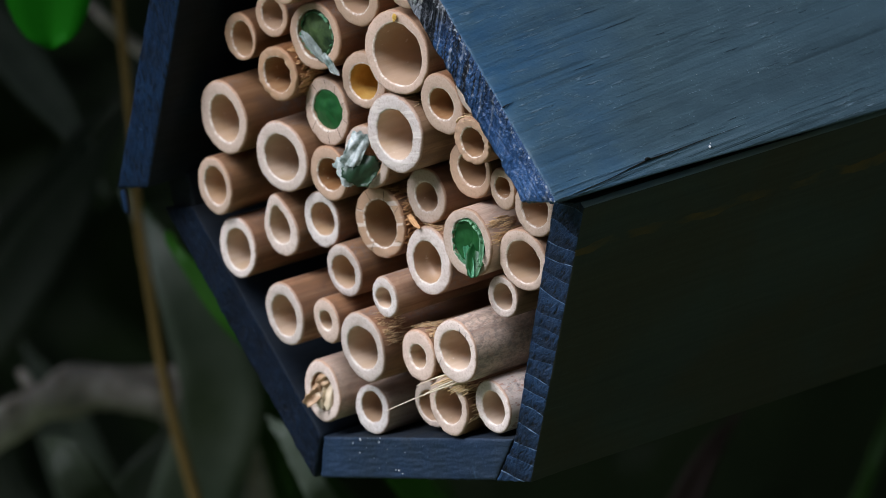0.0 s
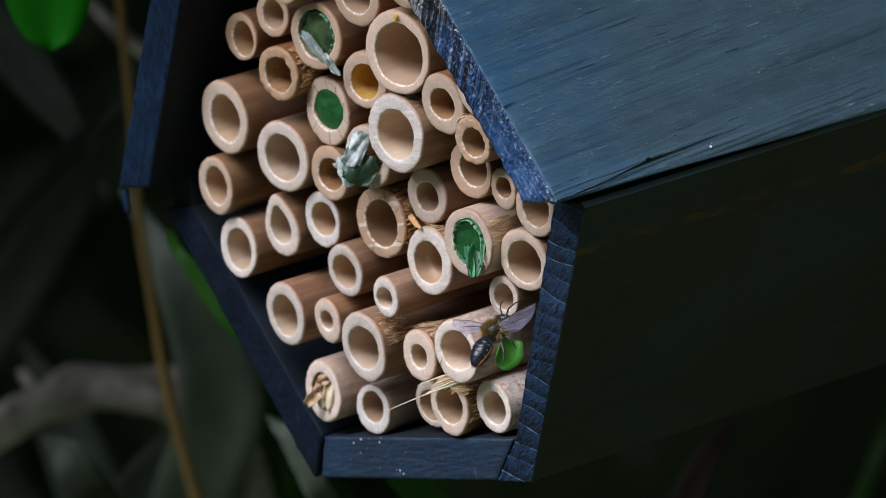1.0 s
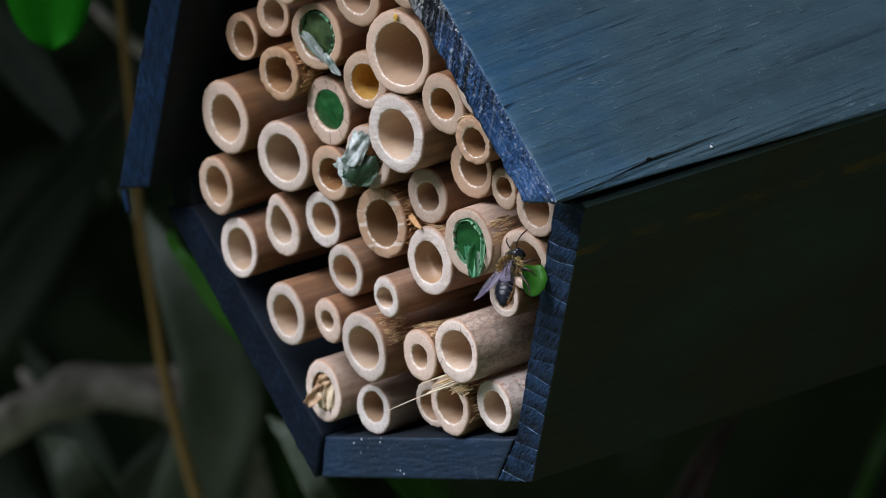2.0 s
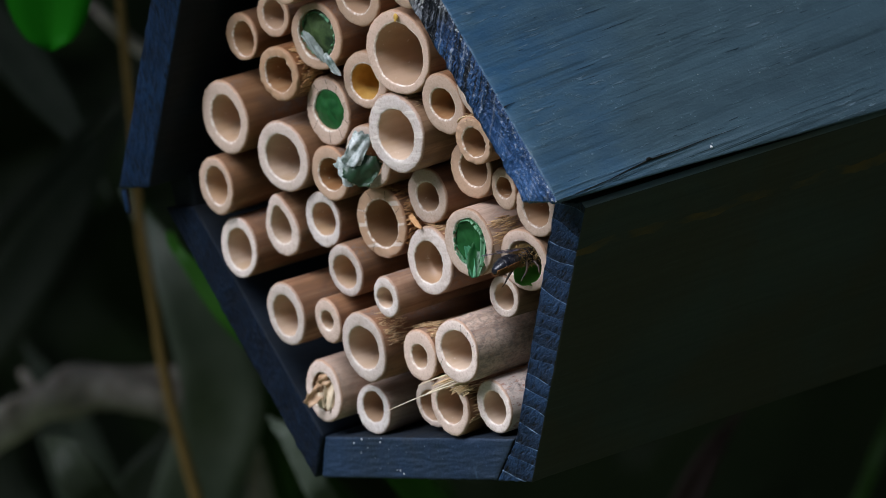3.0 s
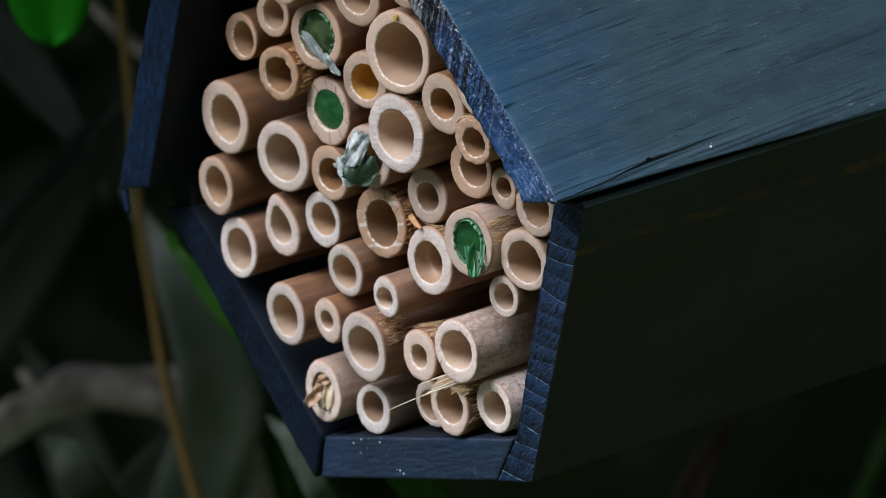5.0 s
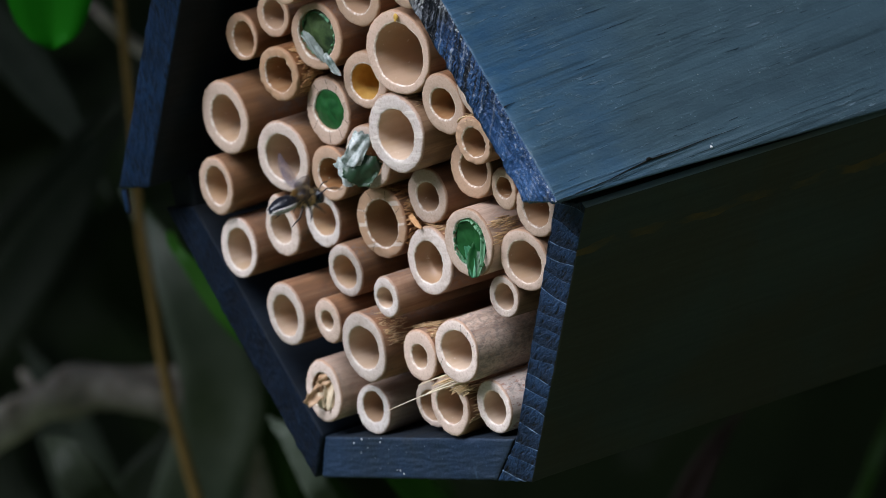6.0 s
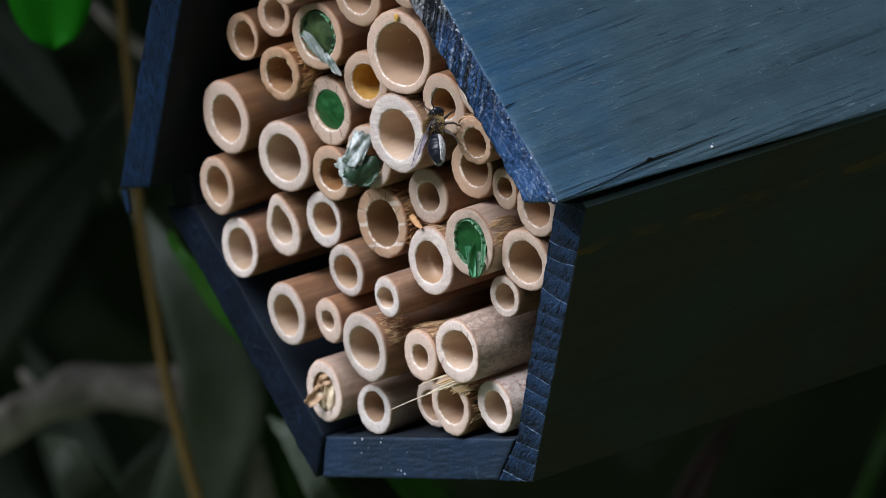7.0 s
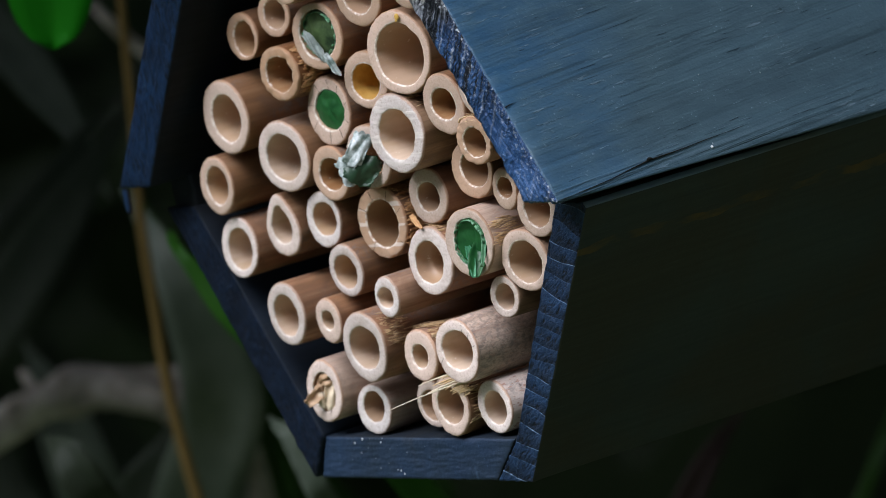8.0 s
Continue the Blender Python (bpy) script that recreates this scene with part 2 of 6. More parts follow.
def bamboo(name, kind):
    """Dry bamboo: kind is skin, cut or bore. The tone of each tube comes from its own attribute."""
    m, n, l, p = material(name)

    def own(key):
        t = n.new("ShaderNodeAttribute")
        t.attribute_type, t.attribute_name = "OBJECT", key
        return t.outputs["Fac"]

    rnd = n.new("ShaderNodeObjectInfo").outputs["Random"]
    shift = n.new("ShaderNodeVectorMath")
    shift.operation = "MULTIPLY_ADD"
    cc = n.new("ShaderNodeTexCoord")
    l.new(rnd, shift.inputs[0])
    shift.inputs[1].default_value = (0.31, 0.0, 0.47)
    l.new(cc.outputs["Object"], shift.inputs[2])

    def at(scale, turn=None):
        """Coordinates that differ from tube to tube."""
        mp = n.new("ShaderNodeMapping")
        mp.inputs["Scale"].default_value = scale
        if turn is not None:
            mp.inputs["Rotation"].default_value = (0, turn, 0)
        l.new(shift.outputs[0], mp.inputs["Vector"])
        return mp.outputs["Vector"]

    def times(a_, b_):
        return mix(n, l, 1.0, a_, b_, "MULTIPLY")

    if kind == "skin":
        fac = own("skin_tone")
        fibre = noise_tex(n, l, at((2600, 40, 2600)), 1, 5, 0.65)
        stripe = noise_tex(n, l, at((520, 9, 520)), 1, 3, 0.55)
        cloud = noise_tex(n, l, at((260, 110, 260)), 1, 5, 0.65, 0.8)
        dots = noise_tex(n, l, at((1300, 800, 1300)), 1, 2)
        col = mix(n, l, fac, (0.235, 0.10, 0.034), (0.74, 0.55, 0.39))
        pink = ramp(n, l, rnd, (0.2, g(0)), (0.8, g(0.5)))
        col = mix(n, l, pink, col, mix(n, l, fac, (0.25, 0.104, 0.050), (0.72, 0.48, 0.36)))
        col = mix(n, l, ramp(n, l, stripe, (0.36, g(0.5)), (0.54, g(0))), col, (0.14, 0.065, 0.03))
        col = mix(n, l, ramp(n, l, stripe, (0.54, g(0)), (0.72, g(0.4))), col, (0.54, 0.35, 0.21))
        col = mix(n, l, ramp(n, l, fibre, (0.52, g(0)), (0.70, g(0.4))), col, (0.12, 0.06, 0.03))
        col = mix(n, l, ramp(n, l, cloud, (0.46, g(0)), (0.64, g(0.6))), col, (0.17, 0.095, 0.06))
        blot = noise_tex(n, l, at((1500, 1000, 1500)), 1, 4, 0.7, 0.4)
        zone = noise_tex(n, l, at((120, 60, 120)), 1, 2, 0.5)
        spots = times(ramp(n, l, blot, (0.44, g(0)), (0.62, g(0.9))), mix(n, l, own("aged"), ramp(n, l, zone, (0.5, g(0)), (0.6, g(0.7))), g(1.0)))
        # pale skin, whitened further to paint in strong light on the lower tubes
        col = mix(n, l, times(own("lit_pale"), ramp(n, l, stripe, (0.40, g(0.7)), (0.60, g(1)))), col, (0.80, 0.67, 0.60))
        col = mix(n, l, spots, col, (0.20, 0.165, 0.15))
        dash = noise_tex(n, l, at((2100, 620, 2100)), 1, 3, 0.6)
        col = mix(n, l, times(own("lit_pale"), ramp(n, l, dash, (0.56, g(0)), (0.62, g(0.8)))), col, (0.42, 0.20, 0.13))
        col = mix(n, l, ramp(n, l, dots, (0.71, g(0)), (0.76, g(0.8))), col, (0.09, 0.045, 0.025))
        nrm = bump(n, l, stripe, 0.25, 0.0004)
        nrm = bump(n, l, fibre, 0.3, 0.0002, nrm)
        l.new(nrm, p.inputs["Normal"])
        p.inputs["Roughness"].default_value = 0.5
        p.inputs["Specular IOR Level"].default_value = 0.35
    elif kind == "cut":
        fac = own("tone")
        wall = n.new("ShaderNodeAttribute")
        wall.attribute_type, wall.attribute_name = "GEOMETRY", "wall"
        ragged = n.new("ShaderNodeMath")
        ragged.operation = "MULTIPLY_ADD"
        l.new(noise_tex(n, l, at((900, 900, 900)), 1, 4, 0.65), ragged.inputs[0])
        ragged.inputs[1].default_value = 0.16
        l.new(wall.outputs["Fac"], ragged.inputs[2])
        depth = ragged.outputs[0]
        pore = noise_tex(n, l, at((2600, 2600, 2600)), 1, 3, 0.65)
        bundle = n.new("ShaderNodeTexVoronoi")
        bundle.inputs["Scale"].default_value = 1.0
        l.new(at((2900, 2900, 2900)), bundle.inputs["Vector"])
        saw = noise_tex(n, l, at((60, 300, 800), 0.6), 1, 2, 0.5, 0.2)
        cloud = noise_tex(n, l, at((210, 210, 210)), 1, 4, 0.6)
        col = mix(n, l, fac, (0.43, 0.25, 0.13), (0.74, 0.67, 0.625))
        warm = ramp(n, l, rnd, (0.3, g(0)), (0.9, g(0.5)))
        col = mix(n, l, warm, col, mix(n, l, fac, (0.45, 0.245, 0.135), (0.69, 0.54, 0.45)))
        col = mix(n, l, ramp(n, l, cloud, (0.50, g(0)), (0.72, g(0.5))), col, (0.48, 0.36, 0.28))
        col = mix(n, l, ramp(n, l, pore, (0.34, g(0.4)), (0.50, g(0))), col, (0.36, 0.24, 0.16))
        dense = times(ramp(n, l, bundle.outputs["Distance"], (0.16, g(0.42)), (0.30, g(0))), ramp(n, l, depth, (0.15, g(1)), (0.75, g(0.15))))
        col = mix(n, l, dense, col, (0.27, 0.16, 0.095))
        marks = times(ramp(n, l, saw, (0.54, g(0)), (0.60, g(0.6))), own("sawn"))
        col = mix(n, l, marks, col, (0.82, 0.74, 0.66))
        # the brown skin shows as a thin ring at the rim, the soft lining as a pale chipped one
        col = mix(n, l, ramp(n, l, depth, (0.12, g(0.7)), (0.25, g(0))), col, (0.38, 0.20, 0.105))
        lip = times(ramp(n, l, depth, (0.93, g(0)), (0.99, g(0.8))), ramp(n, l, noise_tex(n, l, at((1500, 1500, 1500)), 1, 2), (0.42, g(0.1)), (0.58, g(1))))
        col = mix(n, l, lip, col, (0.82, 0.75, 0.66))
        nrm = bump(n, l, pore, 0.45, 0.00016)
        nrm = bump(n, l, marks, 0.35, 0.0002, nrm)
        l.new(bump(n, l, cloud, 0.35, 0.0006, nrm), p.inputs["Normal"])
        p.inputs["Roughness"].default_value = 0.7
        p.inputs["Specular IOR Level"].default_value = 0.3
    else:
        fac = own("bore_tone")
        fibre = noise_tex(n, l, at((1100, 60, 1100)), 1, 4, 0.6)
        cloud = noise_tex(n, l, at((200, 140, 200)), 1, 3)
        fleck = noise_tex(n, l, at((1700, 900, 1700)), 1, 2)
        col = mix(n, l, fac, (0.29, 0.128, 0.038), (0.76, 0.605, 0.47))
        col = mix(n, l, ramp(n, l, fibre, (0.45, g(0)), (0.75, g(0.35))), col, (0.46, 0.32, 0.19))
        col = mix(n, l, ramp(n, l, cloud, (0.48, g(0)), (0.68, g(0.5))), col, (0.47, 0.30, 0.15))
        col = mix(n, l, ramp(n, l, fleck, (0.70, g(0)), (0.75, g(0.6))), col, (0.80, 0.72, 0.62))
        l.new(bump(n, l, fibre, 0.3, 0.0002), p.inputs["Normal"])
        p.inputs["Roughness"].default_value = 0.45
    hsv = n.new("ShaderNodeHueSaturation")
    mr = n.new("ShaderNodeMapRange")
    mr.inputs[3].default_value, mr.inputs[4].default_value = 0.88, 1.12
    l.new(rnd, mr.inputs[0])
    l.new(mr.outputs[0], hsv.inputs["Value"])
    l.new(col, hsv.inputs["Color"])
    l.new(hsv.outputs["Color"], p.inputs["Base Color"])
    return m


def simple(name, a, b, scale=300.0, rough=0.6, relief=0.4, depth=0.0003, metal=0.0, gloss=0.5, through_light=0.0):
    m, n, l, p = material(name)
    f = noise_tex(n, l, coords(n, l, (scale, scale, scale)), 1, 5, 0.6)
    f2 = noise_tex(n, l, coords(n, l, (scale * 0.17, scale * 0.17, scale * 0.17)), 1, 3)
    col = mix(n, l, ramp(n, l, f, (0.35, g(0)), (0.7, g(1))), a, b)
    col = mix(n, l, ramp(n, l, f2, (0.4, g(0)), (0.7, g(0.5))), col, tuple(c * 0.6 for c in a))
    l.new(col, p.inputs["Base Color"])
    p.inputs["Roughness"].default_value, p.inputs["Metallic"].default_value = rough, metal
    p.inputs["Specular IOR Level"].default_value = gloss
    if relief:
        l.new(bump(n, l, f, relief, depth), p.inputs["Normal"])
    if through_light:
        tr, ad = n.new("ShaderNodeBsdfTranslucent"), n.new("ShaderNodeMixShader")
        l.new(col, tr.inputs["Color"])
        ad.inputs[0].default_value = through_light
        l.new(p.outputs[0], ad.inputs[1])
        l.new(tr.outputs[0], ad.inputs[2])
        l.new(ad.outputs[0], n["Material Output"].inputs["Surface"])
    return m


def wing_film():
    m, n, l, p = material("wing_membrane")
    p.inputs["Base Color"].default_value = (0.20, 0.175, 0.25, 1)
    p.inputs["Roughness"].default_value = 0.25
    p.inputs["Alpha"].default_value = 0.26
    return m


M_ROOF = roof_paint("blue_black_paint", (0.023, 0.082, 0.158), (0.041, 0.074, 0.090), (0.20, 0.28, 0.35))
# a far darker base than the paint of the roof board
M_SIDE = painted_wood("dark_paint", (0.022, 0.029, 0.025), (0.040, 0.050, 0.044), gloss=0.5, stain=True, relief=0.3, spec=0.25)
# pale grey that paints in the sky's light along the bevel
M_LIT_EDGE = painted_wood("lit_grey_edge", (0.10, 0.15, 0.19), (0.24, 0.30, 0.36), gloss=0.5)
M_SCRATCH = simple("pale_scratch", (0.13, 0.19, 0.25), (0.24, 0.32, 0.39), 900, 0.6)
M_GOUGE = simple("dark_gouge", (0.010, 0.017, 0.024), (0.016, 0.026, 0.035), 900, 0.8, gloss=0.15)
# faces inside the box: shade put into a darker copy of the paint
M_INNER = painted_wood("inner_shaded_paint", (0.009, 0.014, 0.022), (0.014, 0.022, 0.032), gloss=0.6, relief=0.4, spec=0.12)
M_ROOF_END = roof_end("weathered_board_end", (0.019, 0.070, 0.195), (0.54, 0.58, 0.62), (0.36, 0.345, 0.29))
M_SIDE_END = stepped_end("sawn_board_end", (0.007, 0.017, 0.037), (0.022, 0.062, 0.140), (0.22, 0.32, 0.46))
M_FLOOR_END = painted_wood("floor_end_paint", (0.010, 0.024, 0.050), (0.08, 0.14, 0.22), grain=(200, 220, 30), relief=0.8)
M_LEFT_END = sawn_end("blue_board_end", (0.007, 0.037, 0.098), (0.05, 0.11, 0.20), fleck=0.15)
M_DARK_END = sawn_end("stained_board_end", (0.005, 0.018, 0.045), (0.03, 0.07, 0.13), fleck=0.15)
M_SKIN, M_CUT, M_BORE = bamboo("bamboo_skin", "skin"), bamboo("bamboo_cut_end", "cut"), bamboo("bamboo_bore", "bore")
M_YELLOW = simple("pollen_dusted_bore", (0.52, 0.27, 0.05), (0.68, 0.41, 0.11), 500, 0.6, 0.4)
M_FIBRE = simple("bamboo_fibre", (0.68, 0.46, 0.24), (0.80, 0.60, 0.37), 900, 0.6)
M_LEAF = simple("cut_leaf", (0.010, 0.085, 0.020), (0.028, 0.155, 0.038), 420, 0.42, 0.5, 0.0003, through_light=0.2)
M_LEAF_TEAL = simple("waxy_leaf_underside", (0.025, 0.15, 0.065), (0.06, 0.24, 0.115), 500, 0.35, 0.5, 0.0003)
M_FIBRE_RED = simple("rusty_bamboo_fibre", (0.50, 0.26, 0.11), (0.70, 0.42, 0.20), 900, 0.6)
M_STRAW = simple("straw_fibre", (0.72, 0.60, 0.42), (0.80, 0.70, 0.52), 900, 0.5)
M_TAN = simple("tan_fibre", (0.68, 0.46, 0.23), (0.82, 0.63, 0.38), 900, 0.55)
M_LEAF_DEEP = simple("old_leaf_plug", (0.010, 0.028, 0.010), (0.10, 0.16, 0.055), 330, 0.42, 0.6, 0.0005)
M_LEAF_GREY = simple("dry_grey_leaf", (0.24, 0.29, 0.26), (0.46, 0.51, 0.48), 700, 0.6, 0.6)
M_LEAF_FRESH = simple("fresh_leaf", (0.06, 0.26, 0.02), (0.09, 0.36, 0.04), 350, 0.4, 0.3, through_light=0.3)
M_DRY = simple("dry_leaf", (0.40, 0.24, 0.13), (0.58, 0.40, 0.25), 700, 0.6, 0.6)
M_DRY_PALE = simple("pale_dry_leaf", (0.55, 0.42, 0.27), (0.74, 0.62, 0.44), 700, 0.6, 0.6)
M_SILVER_LEAF = simple("silvery_leaf_underside", (0.13, 0.19, 0.16), (0.74, 0.78, 0.77), 720, 0.45, 0.5, 0.0003)
M_MOTTLED = simple("mottled_leaf", (0.006, 0.026, 0.010), (0.055, 0.12, 0.062), 300, 0.4, 0.5, 0.0003)
M_TORN = simple("torn_leaf_edge", (0.05, 0.22, 0.09), (0.22, 0.42, 0.25), 900, 0.4, 0.5)
M_DUST = simple("pollen_dust", (0.66, 0.38, 0.06), (0.75, 0.50, 0.14), 1500, 0.8, 0.6)
M_CHALK = simple("white_droppings", (0.58, 0.60, 0.61), (0.76, 0.77, 0.76), 800, 0.7)
# M_STRAP and M_STRAP_BRIGHT are darkened: the plants' shade is in their colour
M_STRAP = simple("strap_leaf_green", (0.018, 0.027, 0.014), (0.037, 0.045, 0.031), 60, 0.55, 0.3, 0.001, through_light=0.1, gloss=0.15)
M_STRAP_PALE = simple("pale_strap_leaf", (0.057, 0.079, 0.052), (0.099, 0.120, 0.090), 60, 0.5, 0.3, 0.001, gloss=0.2, through_light=0.1)
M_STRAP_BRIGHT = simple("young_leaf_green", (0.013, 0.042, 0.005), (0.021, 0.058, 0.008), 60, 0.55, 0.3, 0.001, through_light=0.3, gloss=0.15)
M_STRAP_GREY = simple("grey_green_strap_leaf", (0.064, 0.085, 0.059), (0.122, 0.140, 0.110), 60, 0.5, 0.3, 0.001, gloss=0.2, through_light=0.1)
M_YOUNG = simple("young_blade", (0.03, 0.125, 0.010), (0.045, 0.17, 0.017), 60, 0.55, 0.3, 0.001, through_light=0.4, gloss=0.2)
# its strong green carries part of the sunlight on the hanging leaf
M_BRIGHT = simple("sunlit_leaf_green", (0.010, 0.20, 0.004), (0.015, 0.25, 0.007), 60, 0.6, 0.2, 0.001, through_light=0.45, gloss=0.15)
M_STALK = simple("dry_stalk", (0.105, 0.070, 0.018), (0.155, 0.102, 0.031), 80, 0.7, 0.5, 0.001, gloss=0.15)
M_BARK = simple("grey_bark", (0.10, 0.088, 0.07), (0.56, 0.51, 0.44), 130, 0.85, 0.8, 0.003, gloss=0.15)
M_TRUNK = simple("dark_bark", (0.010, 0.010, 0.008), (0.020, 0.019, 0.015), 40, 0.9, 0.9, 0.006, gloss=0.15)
# darker than living leaves, so the shade of the foliage is in the colour
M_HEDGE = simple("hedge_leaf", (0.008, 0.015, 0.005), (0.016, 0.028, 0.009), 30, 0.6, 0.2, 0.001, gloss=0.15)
# unseen ground; the green is chosen for the light it throws up
M_LAWN = simple("mossy_lawn", (0.024, 0.036, 0.014), (0.050, 0.066, 0.028), 9, 0.95, 0.9, 0.02)
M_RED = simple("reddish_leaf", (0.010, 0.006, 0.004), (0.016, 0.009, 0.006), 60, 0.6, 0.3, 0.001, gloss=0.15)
M_CHITIN = simple("black_chitin", (0.005, 0.006, 0.011), (0.012, 0.014, 0.024), 1500, 0.33, 0.3, 0.0001)
M_EYE = simple("compound_eye", (0.010, 0.012, 0.016), (0.02, 0.022, 0.03), 4000, 0.12, 0.2, 0.00005)
M_PILE = simple("brown_pile", (0.42, 0.28, 0.10), (0.64, 0.47, 0.22), 2500, 0.9, 0.9, 0.0003)
M_PALE_PILE = simple("pale_pile", (0.24, 0.24, 0.25), (0.42, 0.42, 0.43), 2500, 0.85, 0.9, 0.0003)
M_SILVER = simple("silver_pile", (0.42, 0.41, 0.39), (0.78, 0.77, 0.75), 2500, 0.7, 0.9, 0.0003)
M_RUST = simple("rust_scopa", (0.13, 0.052, 0.012), (0.24, 0.105, 0.025), 2500, 0.85, 0.9, 0.0003)
M_LEG = simple("dark_leg", (0.022, 0.013, 0.009), (0.06, 0.038, 0.026), 2500, 0.45)
M_WING = wing_film()
M_VEIN = simple("wing_vein", (0.06, 0.045, 0.035), (0.09, 0.07, 0.055), 2500, 0.5)


# ---------------------------------------------------------------- mesh helpers
def mesh_of(name, bm, mats, smooth=True):
    me = bpy.data.meshes.new(name)
    bm.to_mesh(me)
    bm.free()
    for m in mats if isinstance(mats, (list, tuple)) else [mats]:
        me.materials.append(m)
    if smooth:
        me.polygons.foreach_set("use_smooth", [True] * len(me.polygons))
    return me


def part(name, bm, mat, parent=None, label="", smooth=True):
    ob = new(name, mesh_of(name, bm, mat, smooth))
    if parent is not None:
        ob.parent = parent
    return tagged(ob, label)


def blob(bm, centre, radii, seg=16, rings=10, turn=None, wobble=0.0):
    m = Matrix.Translation(centre) @ (turn or Matrix.Identity(4)) @ Matrix.Diagonal((*radii, 1))
    made = bmesh.ops.create_uvsphere(bm, u_segments=seg, v_segments=rings, radius=1.0, matrix=m)
    if wobble:
        for v in made["verts"]:
            v.co += (v.co - Vector(centre)) * wobble * noise.noise(v.co * 900)
    return made["verts"]


def rod(bm, points, radii, seg=8):
    """A round bar through the points, with a radius for each, closed at both ends."""
    points = [Vector(q) for q in points]
    rings = []
    for i, q in enumerate(points):
        d = (points[min(i + 1, len(points) - 1)] - points[max(i - 1, 0)]).normalized()
        a = d.orthogonal().normalized() if not rings else (rings[-1][1] - d * rings[-1][1].dot(d)).normalized()
        b = d.cross(a)
        ring = [bm.verts.new(q + (a * math.cos(2 * math.pi * k / seg) + b * math.sin(2 * math.pi * k / seg)) * radii[i]) for k in range(seg)]
        rings.append((ring, a))
    for (r0, _), (r1, _) in zip(rings, rings[1:]):
        for k in range(seg):
            bm.faces.new((r0[k], r0[(k + 1) % seg], r1[(k + 1) % seg], r1[k]))
    bm.faces.new(rings[0][0][::-1])
    bm.faces.new(rings[-1][0])


def curve_points(p0, p1, p2, n):
    p0, p1, p2 = Vector(p0), Vector(p1), Vector(p2)
    return [p0 * (1 - t) ** 2 + p1 * 2 * t * (1 - t) + p2 * t * t for t in (i / (n - 1) for i in range(n))]


def sheet(bm, rows, thick):
    """A thin closed sheet through rows of points, given thickness along its normals."""
    top = [[bm.verts.new(q) for q in r] for r in rows]
    nr, nc = len(rows), len(rows[0])
    low = []
    for i in range(nr):
        line = []
        for j in range(nc):
            du = Vector(rows[i][min(j + 1, nc - 1)]) - Vector(rows[i][max(j - 1, 0)])
            dv = Vector(rows[min(i + 1, nr - 1)][j]) - Vector(rows[max(i - 1, 0)][j])
            nn = du.cross(dv)
            nn = nn.normalized() if nn.length > 1e-12 else Vector((0, 0, 1))
            line.append(bm.verts.new(Vector(rows[i][j]) - nn * thick))
        low.append(line)
    for i in range(nr - 1):
        for j in range(nc - 1):
            bm.faces.new((top[i][j], top[i][j + 1], top[i + 1][j + 1], top[i + 1][j]))
            bm.faces.new((low[i][j], low[i + 1][j], low[i + 1][j + 1], low[i][j + 1]))
    rim = [(i, 0) for i in range(nr)] + [(nr - 1, j) for j in range(1, nc)] + [(i, nc - 1) for i in range(nr - 2, -1, -1)] + [(0, j) for j in range(nc - 2, 0, -1)]
    for (a, b), (c, d) in zip(rim, rim[1:] + rim[:1]):
        bm.faces.new((top[a][b], top[c][d], low[c][d], low[a][b]))


# ---------------------------------------------------------------- ground and hedge
def ground():
    bm = bmesh.new()
    n = 60
    grid = [[None] * (n + 1) for _ in range(n + 1)]
    for i in range(n + 1):
        for j in range(n + 1):
            u, v = i / n * 2 - 1, j / n * 2 - 1
            x, y = 300 * u * abs(u) ** 3, 300 * v * abs(v) ** 3
            grid[i][j] = bm.verts.new((x, y, -1.25 + 0.03 * noise.noise((x * 3, y * 3, 0))))
    for i in range(n):
        for j in range(n):
            bm.faces.new((grid[i][j], grid[i + 1][j], grid[i + 1][j + 1], grid[i][j + 1]))
    tagged(part("ground", bm, M_LAWN), "unseen mossy green ground, its tone set for the light it bounces", "ground", kind="structure")


def leaf_quad(bm, c, rnd, s):
    """One small folded leaf of half-length s at c."""
    m = Matrix.Translation(c) @ Euler((rnd.uniform(-1, 1), rnd.uniform(-1, 1), rnd.uniform(0, 6.28))).to_matrix().to_4x4()
    vs = [bm.verts.new(m @ Vector(q)) for q in ((0, -s, 0), (s * 0.45, -s * 0.2, 0.15 * s), (0, s, 0), (-s * 0.45, -s * 0.2, 0.15 * s))]
    bm.faces.new((vs[0], vs[1], vs[2]))
    bm.faces.new((vs[0], vs[2], vs[3]))


